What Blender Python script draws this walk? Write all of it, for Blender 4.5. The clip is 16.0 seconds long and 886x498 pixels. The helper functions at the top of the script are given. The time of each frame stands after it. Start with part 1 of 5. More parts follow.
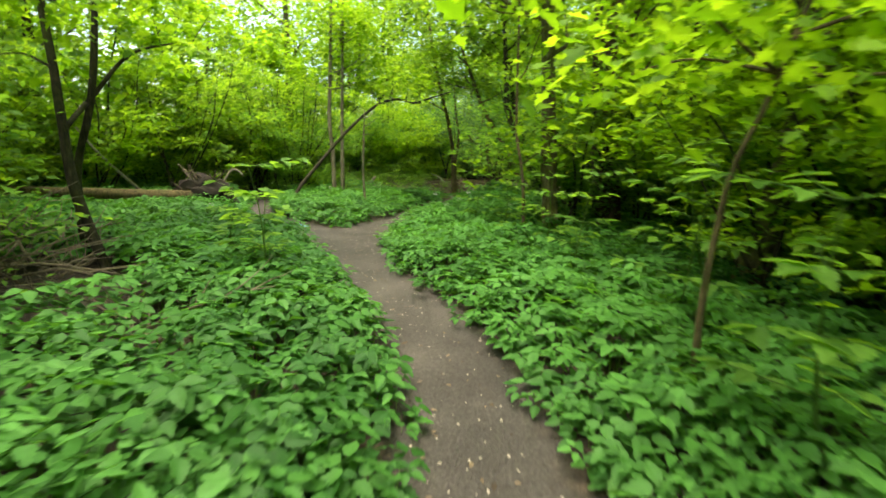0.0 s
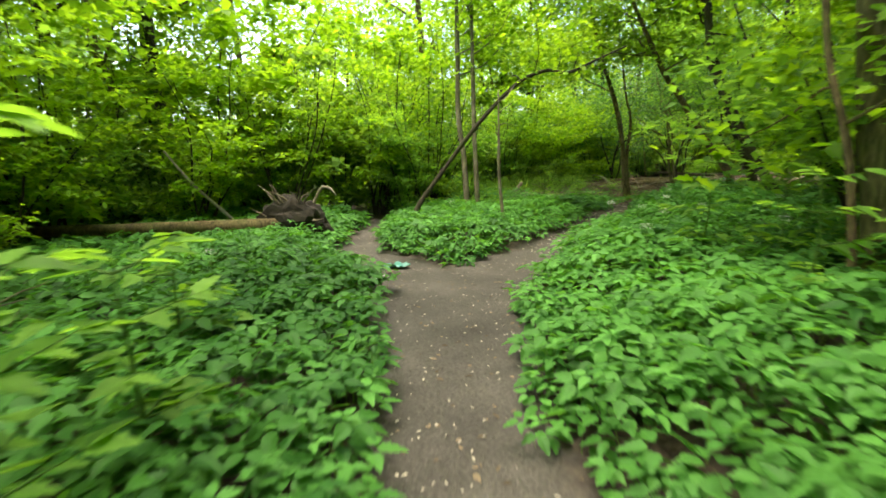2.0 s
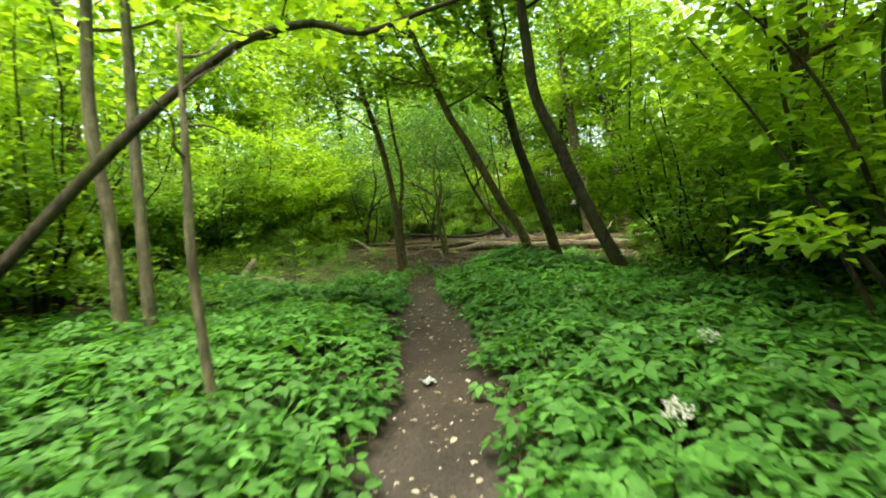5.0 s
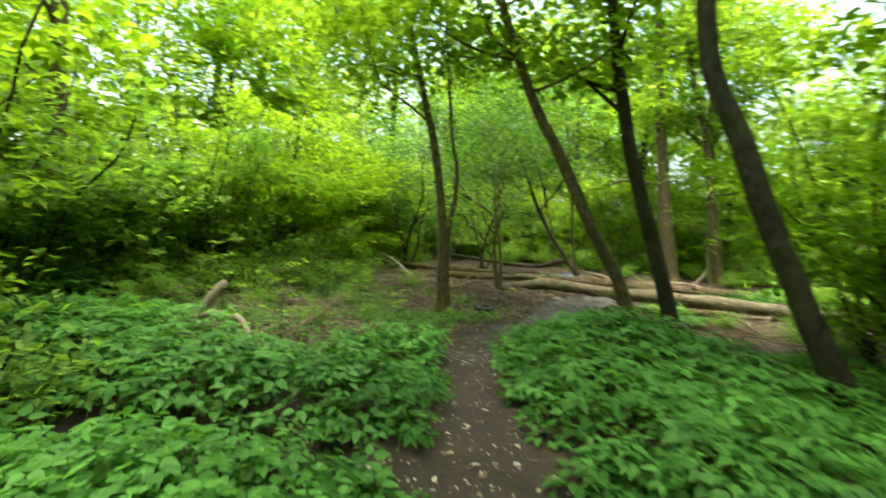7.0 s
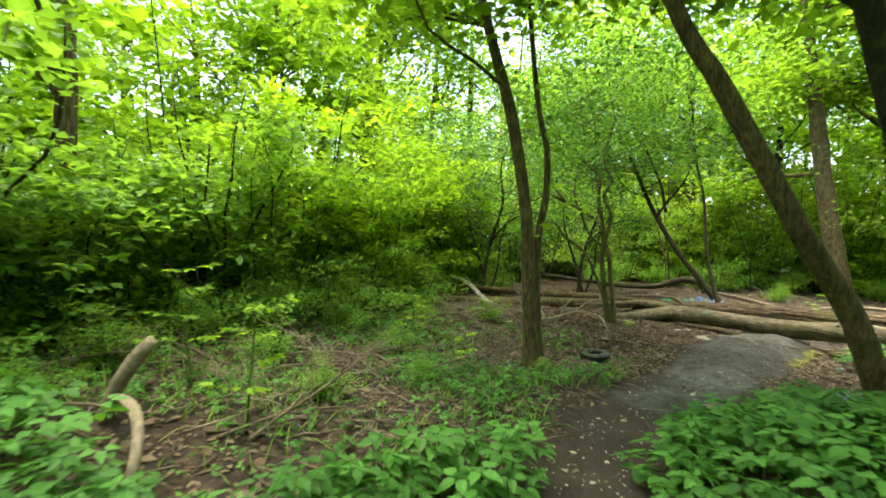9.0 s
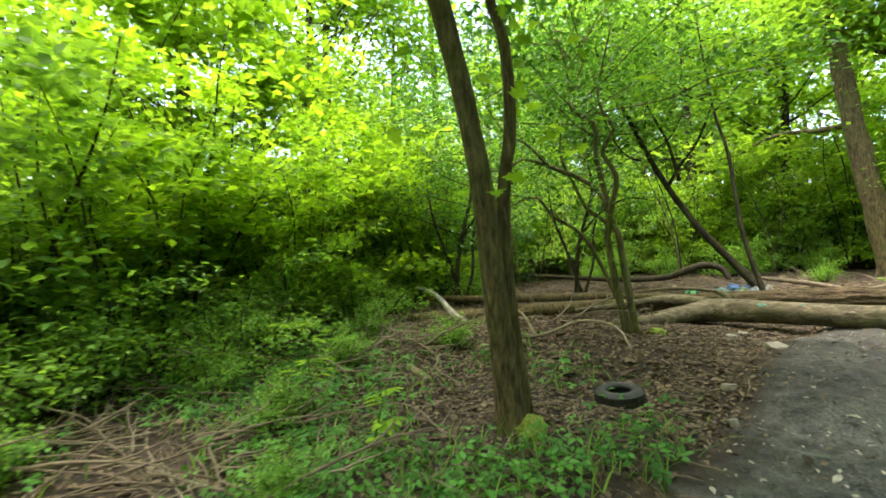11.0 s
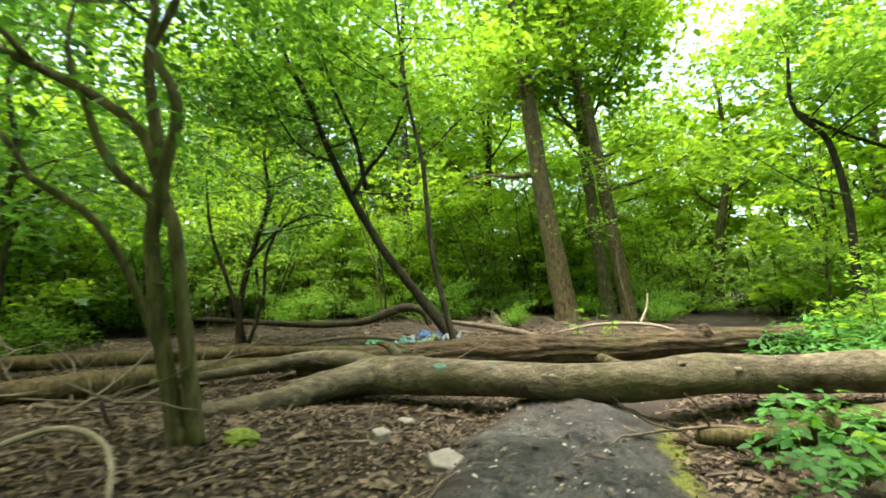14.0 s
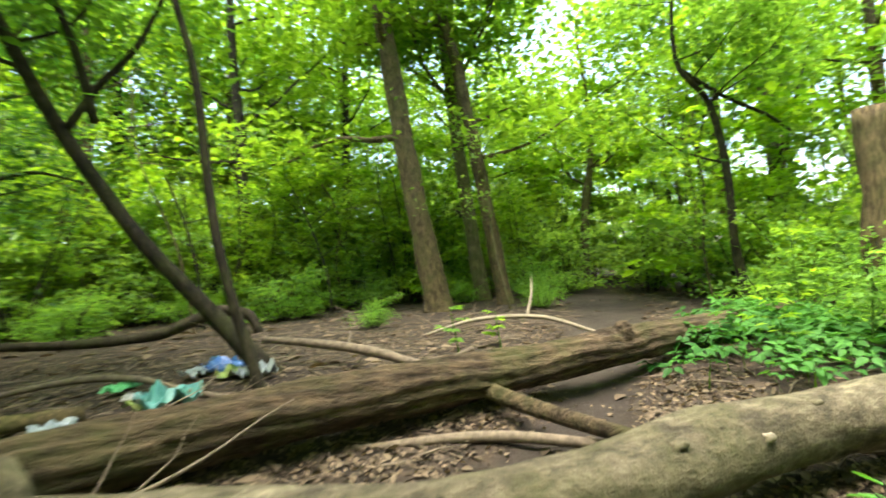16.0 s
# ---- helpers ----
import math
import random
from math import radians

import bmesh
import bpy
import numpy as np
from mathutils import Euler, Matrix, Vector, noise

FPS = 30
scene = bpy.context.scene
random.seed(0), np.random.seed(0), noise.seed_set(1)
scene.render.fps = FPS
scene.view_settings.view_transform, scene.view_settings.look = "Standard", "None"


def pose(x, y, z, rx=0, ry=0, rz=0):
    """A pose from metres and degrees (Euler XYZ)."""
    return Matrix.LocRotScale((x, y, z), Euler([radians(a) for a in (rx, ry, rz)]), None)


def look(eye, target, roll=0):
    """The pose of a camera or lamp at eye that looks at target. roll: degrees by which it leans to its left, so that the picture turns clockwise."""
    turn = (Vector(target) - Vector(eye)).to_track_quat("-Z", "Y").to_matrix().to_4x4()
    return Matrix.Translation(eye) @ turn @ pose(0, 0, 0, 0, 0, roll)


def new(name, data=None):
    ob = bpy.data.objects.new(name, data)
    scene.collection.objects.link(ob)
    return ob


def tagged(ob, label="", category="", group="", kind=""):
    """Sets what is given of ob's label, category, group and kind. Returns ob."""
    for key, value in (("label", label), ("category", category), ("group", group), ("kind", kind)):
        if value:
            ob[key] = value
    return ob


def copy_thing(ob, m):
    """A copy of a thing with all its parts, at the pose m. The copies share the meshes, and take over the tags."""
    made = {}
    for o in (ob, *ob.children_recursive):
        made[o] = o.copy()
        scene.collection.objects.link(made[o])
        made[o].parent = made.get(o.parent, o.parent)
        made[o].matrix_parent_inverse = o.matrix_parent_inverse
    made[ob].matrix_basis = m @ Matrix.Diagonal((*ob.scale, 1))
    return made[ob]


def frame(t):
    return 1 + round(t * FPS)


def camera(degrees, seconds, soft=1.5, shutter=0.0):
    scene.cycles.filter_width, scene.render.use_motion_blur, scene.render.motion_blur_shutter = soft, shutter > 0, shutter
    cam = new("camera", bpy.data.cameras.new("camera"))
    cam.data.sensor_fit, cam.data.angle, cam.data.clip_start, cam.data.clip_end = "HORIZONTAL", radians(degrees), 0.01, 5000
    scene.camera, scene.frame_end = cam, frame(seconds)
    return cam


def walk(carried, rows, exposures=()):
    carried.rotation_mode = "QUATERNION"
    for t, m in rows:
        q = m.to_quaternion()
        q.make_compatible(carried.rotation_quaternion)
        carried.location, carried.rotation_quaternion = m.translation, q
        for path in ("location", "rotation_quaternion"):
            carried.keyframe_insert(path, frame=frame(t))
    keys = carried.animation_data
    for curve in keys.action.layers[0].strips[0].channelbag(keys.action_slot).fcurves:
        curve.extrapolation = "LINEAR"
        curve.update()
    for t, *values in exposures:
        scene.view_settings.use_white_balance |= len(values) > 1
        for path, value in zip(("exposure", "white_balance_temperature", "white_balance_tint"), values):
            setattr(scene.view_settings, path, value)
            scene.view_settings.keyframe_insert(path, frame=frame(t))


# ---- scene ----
cam = camera(87.4, 16.0, 1.7, 0.45)

PATH = [
    (0, (7.653, 2.006, 1.39), (6.847, 3.796, 1.008), 2.6),
    (0.5, (7.373, 2.825, 1.359), (6.418, 4.539, 0.971), 3.9),
    (1, (6.984, 3.64, 1.293), (5.756, 5.181, 0.95), -5.9),
    (1.5, (6.502, 4.37, 1.25), (5.236, 5.875, 0.887), -2.9),
    (2, (5.923, 5.117, 1.208), (4.562, 6.54, 0.856), -2.6),
    (2.5, (5.271, 5.915, 1.213), (3.898, 7.314, 0.814), -2.1),
    (3, (4.614, 6.65, 1.242), (3.282, 8.093, 0.86), -2.1),
    (3.5, (3.995, 7.316, 1.253), (2.731, 8.814, 0.854), -4.2),
    (4, (3.454, 8.021, 1.263), (2.709, 9.851, 0.948), -0.0),
    (4.2, (3.303, 8.337, 1.27), (2.657, 10.211, 1.009), -0.8),
    (6.3, (2.222, 11.546, 1.387), (2.067, 13.536, 1.266), 1.0),
    (6.5, (2.129, 11.848, 1.403), (1.916, 13.832, 1.276), 0.5),
    (7, (1.931, 12.512, 1.445), (1.369, 14.43, 1.356), 4.3),
    (7.5, (1.778, 13.106, 1.497), (0.935, 14.92, 1.48), 3.0),
    (8, (1.587, 13.786, 1.495), (0.704, 15.58, 1.454), 2.7),
    (8.2, (1.505, 14.05, 1.486), (0.614, 15.84, 1.438), 3.1),
    (10.3, (0.71, 16.833, 1.176), (-0.168, 18.629, 1.209), -1.7),
    (10.5, (0.661, 17.094, 1.165), (-0.173, 18.911, 1.193), -2.3),
    (11, (0.61, 17.743, 1.131), (-0.27, 19.539, 1.155), -2.9),
    (11.5, (0.581, 18.343, 1.082), (-0.024, 20.244, 1.221), 0.4),
    (12, (0.589, 18.948, 1.061), (0.101, 20.88, 1.235), -1.8),
    (12.5, (0.697, 19.597, 1.027), (0.552, 21.589, 1.132), -2.6),
    (13, (0.892, 20.136, 0.975), (0.885, 22.134, 1.07), -2.2),
    (13.5, (1.108, 20.628, 0.926), (1.184, 22.624, 1.022), -1.9),
    (14, (1.353, 21.11, 0.885), (1.518, 23.096, 1.061), -1.0),
    (14.5, (1.604, 21.621, 0.876), (1.893, 23.598, 0.963), -0.9),
    (15, (1.811, 22.176, 0.9), (2.232, 24.13, 0.956), -0.3),
    (15.5, (1.979, 22.692, 0.927), (2.402, 24.645, 1.006), -2.6),
    (16, (2.088, 23.241, 0.979), (2.789, 25.113, 1.062), -3.4),
]
walk(cam, [(t, look(eye, target, roll)) for t, eye, target, roll in PATH], [(0, 2.4, 7700, 3), (3, 2.55, 7700, 3), (4, 2.6, 7700, 3), (6.5, 2.9, 7450, 5), (8, 2.9, 7300, 7), (10.5, 2.98, 7150, 9), (13, 2.92, 7050, 8), (14.2, 2.95, 7000, 7), (16, 2.92, 6950, 5)])

# ---- world, sun, exposure ----
world = bpy.data.worlds.new("sky")
scene.world = world
world.use_nodes = True
wn = world.node_tree
sky = wn.nodes.new("ShaderNodeTexSky")
sky.sky_type = "NISHITA"
sky.sun_disc = False
sky.sun_elevation = radians(80)
sky.sun_rotation = radians(225)
sky.air_density = 1.0
sky.dust_density = 4.0
wn.links.new(sky.outputs[0], wn.nodes["Background"].inputs[0])
wn.nodes["Background"].inputs[1].default_value = 0.15
sun_data = bpy.data.lights.new("sun", "SUN")
sun_data.energy = 1.3
sun_data.angle = radians(60)
sun_data.color = (1.0, 0.97, 0.92)
sun = new("sun", sun_data)
sun.matrix_world = look((0, 0, 30), (3.0, 3.0, 6.0))


# ---- materials ----
def material(name):
    m = bpy.data.materials.new(name)
    m.use_nodes = True
    return m, m.node_tree.nodes, m.node_tree.links, m.node_tree.nodes["Principled BSDF"]


def ramp(n, stops):
    r = n.new("ShaderNodeValToRGB")
    while len(r.color_ramp.elements) < len(stops):
        r.color_ramp.elements.new(0.5)
    for e, (p, c) in zip(r.color_ramp.elements, stops):
        e.position, e.color = p, (*c, 1)
    return r


def noise_node(n, l, scale, detail=4, rough=0.6, stretch=None):
    co = n.new("ShaderNodeTexCoord")
    t = n.new("ShaderNodeTexNoise")
    t.inputs["Scale"].default_value, t.inputs["Detail"].default_value, t.inputs["Roughness"].default_value = scale, detail, rough
    if stretch:
        mp = n.new("ShaderNodeMapping")
        mp.inputs["Scale"].default_value = stretch
        l.new(co.outputs["Object"], mp.inputs["Vector"])
        l.new(mp.outputs[0], t.inputs["Vector"])
    else:
        l.new(co.outputs["Object"], t.inputs["Vector"])
    return t


def bump(n, l, height, bsdf, strength=0.5, distance=0.02):
    b = n.new("ShaderNodeBump")
    b.inputs["Strength"].default_value, b.inputs["Distance"].default_value = strength, distance
    l.new(height, b.inputs["Height"])
    l.new(b.outputs[0], bsdf.inputs["Normal"])


def leaf_material(name, dark, light, see=0.45, rough=0.45, sheen=0.22):
    m, n, l, p = material(name)
    at = n.new("ShaderNodeAttribute")
    at.attribute_name = "tint"
    r = ramp(n, [(0.0, dark), (0.55, tuple((a + b) / 2 for a, b in zip(dark, light))), (1.0, light)])
    l.new(at.outputs["Fac"], r.inputs[0])
    no = noise_node(n, l, 30, 3)
    mx = n.new("ShaderNodeMixRGB")
    mx.blend_type = "MULTIPLY"
    mx.inputs[0].default_value = 0.5
    rr = ramp(n, [(0.3, (0.6, 0.62, 0.55)), (0.7, (1.0, 1.0, 1.0))])
    l.new(no.outputs["Fac"], rr.inputs[0])
    l.new(r.outputs[0], mx.inputs[1])
    l.new(rr.outputs[0], mx.inputs[2])
    l.new(mx.outputs[0], p.inputs["Base Color"])
    p.inputs["Roughness"].default_value = rough
    p.inputs["Specular IOR Level"].default_value = sheen
    tr = n.new("ShaderNodeBsdfTranslucent")
    warm = n.new("ShaderNodeMixRGB")
    warm.blend_type = "MULTIPLY"
    warm.inputs[0].default_value = 1.0
    warm.inputs[2].default_value = (1.7, 1.55, 0.68, 1)
    l.new(mx.outputs[0], warm.inputs[1])
    l.new(warm.outputs[0], tr.inputs["Color"])
    mix = n.new("ShaderNodeMixShader")
    mix.inputs[0].default_value = see
    l.new(p.outputs[0], mix.inputs[1])
    l.new(tr.outputs[0], mix.inputs[2])
    l.new(mix.outputs[0], n["Material Output"].inputs["Surface"])
    return m


def bark_material(name, dark, light, moss=(0.085, 0.105, 0.025), moss_amount=0.35, fur=6.0, depth=0.02, along=(1, 1, 0.18), specks=0.0):
    m, n, l, p = material(name)
    fine = noise_node(n, l, fur * 6, 6, 0.7, along)
    mid = noise_node(n, l, fur * 1.6, 5, 0.65, tuple(0.5 + 0.5 * a for a in along))
    big = noise_node(n, l, 2.6, 6, 0.62)
    r = ramp(n, [(0.32, dark), (0.5, tuple(a * 0.6 + b * 0.4 for a, b in zip(dark, light))), (0.7, light)])
    l.new(fine.outputs["Fac"], r.inputs[0])
    patch = n.new("ShaderNodeMixRGB")
    patch.blend_type = "MULTIPLY"
    patch.inputs[0].default_value = 0.85
    pr = ramp(n, [(0.34, (0.45, 0.43, 0.4)), (0.62, (1.15, 1.12, 1.05))])
    l.new(mid.outputs["Fac"], pr.inputs[0])
    l.new(r.outputs[0], patch.inputs[1])
    l.new(pr.outputs[0], patch.inputs[2])
    mx = n.new("ShaderNodeMixRGB")
    mr = ramp(n, [(0.46, (0, 0, 0)), (0.66, (moss_amount, moss_amount, moss_amount))])
    l.new(big.outputs["Fac"], mr.inputs[0])
    l.new(mr.outputs[0], mx.inputs[0])
    l.new(patch.outputs[0], mx.inputs[1])
    mx.inputs[2].default_value = (*moss, 1)
    last = mx.outputs[0]
    if specks:
        vor = n.new("ShaderNodeTexVoronoi")
        vor.inputs["Scale"].default_value = specks
        co, mp = n.new("ShaderNodeTexCoord"), n.new("ShaderNodeMapping")
        mp.inputs["Scale"].default_value = (0.45, 1, 1)
        l.new(co.outputs["Object"], mp.inputs["Vector"])
        l.new(mp.outputs[0], vor.inputs["Vector"])
        vr = ramp(n, [(0.05, (0.3, 0.27, 0.23)), (0.16, (1, 1, 1))])
        l.new(vor.outputs["Distance"], vr.inputs[0])
        sp = n.new("ShaderNodeMixRGB")
        sp.blend_type = "MULTIPLY"
        sp.inputs[0].default_value = 0.7
        l.new(last, sp.inputs[1])
        l.new(vr.outputs[0], sp.inputs[2])
        last = sp.outputs[0]
    l.new(last, p.inputs["Base Color"])
    p.inputs["Roughness"].default_value = 0.88
    p.inputs["Specular IOR Level"].default_value = 0.2
    add = n.new("ShaderNodeMath")
    add.operation = "ADD"
    l.new(fine.outputs["Fac"], add.inputs[0])
    l.new(mid.outputs["Fac"], add.inputs[1])
    bump(n, l, add.outputs[0], p, 0.9, depth)
    return m


def plain(name, colour, rough=0.6, vary=0.25, scale=12, bump_by=0.2, metal=0.0):
    m, n, l, p = material(name)
    no = noise_node(n, l, scale, 5)
    r = ramp(n, [(0.3, tuple(c * (1 - vary) for c in colour)), (0.7, tuple(min(1, c * (1 + vary)) for c in colour))])
    l.new(no.outputs["Fac"], r.inputs[0])
    l.new(r.outputs[0], p.inputs["Base Color"])
    p.inputs["Roughness"].default_value, p.inputs["Metallic"].default_value = rough, metal
    if bump_by:
        bump(n, l, no.outputs["Fac"], p, bump_by, 0.01)
    return m


def ground_material():
    m, n, l, p = material("forest_soil")
    fine, mid, big = noise_node(n, l, 55, 5), noise_node(n, l, 9, 5), noise_node(n, l, 1.1, 3)
    soil = ramp(n, [(0.32, (0.014, 0.01, 0.007)), (0.5, (0.035, 0.025, 0.017)), (0.68, (0.085, 0.06, 0.04))])
    l.new(mid.outputs["Fac"], soil.inputs[0])
    path = ramp(n, [(0.34, (0.032, 0.028, 0.025)), (0.5, (0.062, 0.055, 0.049)), (0.68, (0.115, 0.104, 0.093))])
    add = n.new("ShaderNodeMath")
    add.operation = "MULTIPLY_ADD"
    add.inputs[1].default_value, add.inputs[2].default_value = 0.5, 0.0
    l.new(fine.outputs["Fac"], add.inputs[0])
    add2 = n.new("ShaderNodeMath")
    add2.operation = "MULTIPLY_ADD"
    add2.inputs[1].default_value = 0.5
    l.new(big.outputs["Fac"], add2.inputs[0])
    l.new(add.outputs[0], add2.inputs[2])
    l.new(add2.outputs[0], path.inputs[0])
    pm, wm, ms = n.new("ShaderNodeAttribute"), n.new("ShaderNodeAttribute"), n.new("ShaderNodeAttribute")
    pm.attribute_name, wm.attribute_name, ms.attribute_name = "path", "wet", "moss"
    mx = n.new("ShaderNodeMixRGB")
    l.new(pm.outputs["Fac"], mx.inputs[0])
    l.new(soil.outputs[0], mx.inputs[1])
    moist = ramp(n, [(0.34, (0.016, 0.012, 0.009)), (0.5, (0.034, 0.026, 0.02)), (0.68, (0.065, 0.052, 0.041))])
    l.new(add2.outputs[0], moist.inputs[0])
    dm = n.new("ShaderNodeAttribute")
    dm.attribute_name = "moist"
    mxd = n.new("ShaderNodeMixRGB")
    l.new(dm.outputs["Fac"], mxd.inputs[0])
    l.new(path.outputs[0], mxd.inputs[1])
    l.new(moist.outputs[0], mxd.inputs[2])
    l.new(mxd.outputs[0], mx.inputs[2])
    grey = ramp(n, [(0.36, (0.012, 0.011, 0.01)), (0.5, (0.052, 0.05, 0.047)), (0.64, (0.125, 0.121, 0.113))])
    l.new(add2.outputs[0], grey.inputs[0])
    pits = noise_node(n, l, 7, 6, 0.7)
    pit_ramp = ramp(n, [(0.36, (0.3, 0.29, 0.28)), (0.46, (0.85, 0.85, 0.84)), (0.66, (1.5, 1.48, 1.42))])
    l.new(pits.outputs["Fac"], pit_ramp.inputs[0])
    blotch = n.new("ShaderNodeMixRGB")
    blotch.blend_type = "MULTIPLY"
    blotch.inputs[0].default_value = 1.0
    l.new(grey.outputs[0], blotch.inputs[1])
    l.new(pit_ramp.outputs[0], blotch.inputs[2])
    mx2 = n.new("ShaderNodeMixRGB")
    l.new(wm.outputs["Fac"], mx2.inputs[0])
    l.new(mx.outputs[0], mx2.inputs[1])
    l.new(blotch.outputs[0], mx2.inputs[2])
    mossc = ramp(n, [(0.35, (0.06, 0.075, 0.01)), (0.65, (0.2, 0.22, 0.03))])
    l.new(fine.outputs["Fac"], mossc.inputs[0])
    mx3 = n.new("ShaderNodeMixRGB")
    l.new(ms.outputs["Fac"], mx3.inputs[0])
    l.new(mx2.outputs[0], mx3.inputs[1])
    l.new(mossc.outputs[0], mx3.inputs[2])
    l.new(mx3.outputs[0], p.inputs["Base Color"])
    rr = ramp(n, [(0.0, (0.92, 0.92, 0.92)), (1.0, (0.6, 0.6, 0.6))])
    l.new(wm.outputs["Fac"], rr.inputs[0])
    l.new(rr.outputs[0], p.inputs["Roughness"])
    p.inputs["Specular IOR Level"].default_value = 0.3
    bump(n, l, add2.outputs[0], p, 1.0, 0.05)
    return m


SOIL = ground_material()
HERB = leaf_material("ground_elder_leaf", (0.022, 0.095, 0.014), (0.105, 0.3, 0.06), 0.36, 0.55, 0.2)
BUSH = leaf_material("bush_leaf", (0.07, 0.17, 0.028), (0.2, 0.39, 0.075), 0.58, 0.55, 0.22)
SPRAY = leaf_material("maple_leaf", (0.09, 0.215, 0.016), (0.28, 0.48, 0.05), 0.6, 0.55, 0.2)
CANOPY = leaf_material("canopy_leaf", (0.085, 0.195, 0.02), (0.27, 0.46, 0.06), 0.6, 0.55, 0.2)
# Haze put into the leaf colour: paler, greyer green than BUSH.
MIST = leaf_material("hazed_thicket_leaf", (0.11, 0.215, 0.045), (0.25, 0.43, 0.1), 0.6, 0.6, 0.2)
DARKLEAF = leaf_material("hazel_leaf", (0.024, 0.085, 0.018), (0.085, 0.22, 0.045), 0.45, 0.45, 0.35)
GRASS = leaf_material("grass_blade", (0.06, 0.13, 0.02), (0.17, 0.3, 0.05), 0.35, 0.6)
DEAD = leaf_material("dead_leaf", (0.028, 0.02, 0.013), (0.215, 0.162, 0.112), 0.12, 0.75)
BARK = bark_material("brown_bark", (0.026, 0.02, 0.011), (0.215, 0.165, 0.086))
BARK_DARK = bark_material("dark_bark", (0.01, 0.009, 0.007), (0.07, 0.058, 0.038), moss_amount=0.25)
BARK_PALE = bark_material("pale_bark", (0.07, 0.064, 0.042), (0.24, 0.215, 0.15), fur=3)
BARK_GREEN = bark_material("algae_bark", (0.035, 0.033, 0.014), (0.2, 0.182, 0.088), moss_amount=0.5, fur=4)
BARK_FURROW = bark_material("furrowed_bark", (0.02, 0.014, 0.009), (0.17, 0.125, 0.078), fur=5, depth=0.05)
BARK_SMOOTH = bark_material("smooth_fallen_bark", (0.05, 0.044, 0.03), (0.235, 0.205, 0.145), moss=(0.075, 0.075, 0.032), moss_amount=0.75, fur=3.2, depth=0.03, along=(0.5, 1, 1), specks=16)
BARK_WHITE = bark_material("white_birch_bark", (0.16, 0.155, 0.13), (0.5, 0.49, 0.43), moss_amount=0.1, fur=4)
TWIG = plain("dead_twig", (0.13, 0.1, 0.068), 0.85, 0.45, 20, 0.4)
TWIG_PALE = plain("bleached_twig", (0.19, 0.16, 0.11), 0.8, 0.4, 20, 0.4)
ROOT_SOIL = plain("root_soil", (0.017, 0.012, 0.008), 0.95, 0.5, 10, 0.8)
MOSS = plain("moss", (0.13, 0.17, 0.02), 0.95, 0.5, 40, 1.0)
RUBBER = plain("worn_rubber", (0.016, 0.017, 0.017), 0.7, 0.4, 30, 0.4)
STONE = plain("pale_slab", (0.21, 0.19, 0.16), 0.85, 0.25, 18, 0.4)
PAPER = plain("white_litter", (0.38, 0.38, 0.36), 0.6, 0.15, 30, 0.2)
PETAL = plain("pale_petal", (0.3, 0.27, 0.215), 0.8, 0.3, 60, 0.0)
TEAL = plain("teal_plastic", (0.07, 0.24, 0.22), 0.35, 0.2, 25, 0.3)
BLUE = plain("blue_plastic", (0.03, 0.11, 0.3), 0.3, 0.2, 25, 0.3)
FILM = plain("milky_plastic", (0.26, 0.3, 0.32), 0.25, 0.2, 25, 0.3)
YELLOWISH = plain("lime_plastic", (0.22, 0.3, 0.08), 0.4, 0.2, 25, 0.3)
GREENISH = plain("green_plastic", (0.08, 0.36, 0.14), 0.4, 0.2, 25, 0.3)

# ---- plan ----
MAIN = [(9.6, -3.0, 0.42), (8.4, 0.6, 0.42), (7.15, 3.7, 0.42), (6.65, 4.6, 0.40), (5.62, 5.75, 0.43), (4.7, 6.46, 0.40), (3.85, 7.3, 0.55),
        (3.1, 8.1, 0.68), (2.75, 9.3, 0.62), (2.6, 10.1, 0.45), (2.42, 11.3, 0.40), (2.1, 12.9, 0.40), (1.85, 14.0, 0.48), (1.3, 16.1, 0.42),
        (1.0, 16.9, 0.36), (0.68, 18.3, 0.36), (0.8, 19.4, 0.38), (1.12, 20.5, 0.42), (1.68, 22.0, 0.45), (2.2, 23.5, 0.55), (2.72, 24.7, 0.45),
        (3.9, 25.8, 0.25), (5.4, 27.4, 0.4), (8.2, 30.6, 0.6), (11.5, 36.0, 0.7), (15, 44, 0.7)]
LEFT = [(3.0, 8.2, 0.5), (1.7, 8.75, 0.5), (0.5, 9.05, 0.42), (-0.35, 9.75, 0.3), (-1.4, 10.8, 0.3), (-3.2, 12.6, 0.3), (-6, 15, 0.3)]
SIDE = [(1.4, 15.0, 0.25), (0.4, 14.95, 0.2), (-0.9, 14.6, 0.2), (-2.6, 14.3, 0.18)]
HUMP = [(1.55, 22.2), (2.1, 23.4), (2.65, 24.6)]


def edge(x, y, line):
    """Distance beyond a path's edge; negative inside it. Arrays."""
    best = np.full(np.shape(x), 1e9)
    for (ax, ay, aw), (bx, by, bw) in zip(line, line[1:]):
        k = np.clip(((x - ax) * (bx - ax) + (y - ay) * (by - ay)) / ((bx - ax) ** 2 + (by - ay) ** 2), 0, 1)
        d = np.hypot(x - ax - k * (bx - ax), y - ay - k * (by - ay)) - (aw + k * (bw - aw))
        best = np.minimum(best, d)
    return best


def off_path(x, y):
    return np.minimum(np.minimum(edge(x, y, MAIN), edge(x, y, LEFT)), edge(x, y, SIDE))


def wave(x, y, s, seed=0.0):
    """Cheap smooth noise in -1..1."""
    return (np.sin(x * s + 1.7 * np.sin(y * s * 0.83 + seed) + seed) + np.sin(y * s * 1.13 + 1.3 * np.sin(x * s * 0.71 + seed * 2) + seed * 3)
            + np.sin((x + y) * s * 0.57 + seed * 5)) / 3


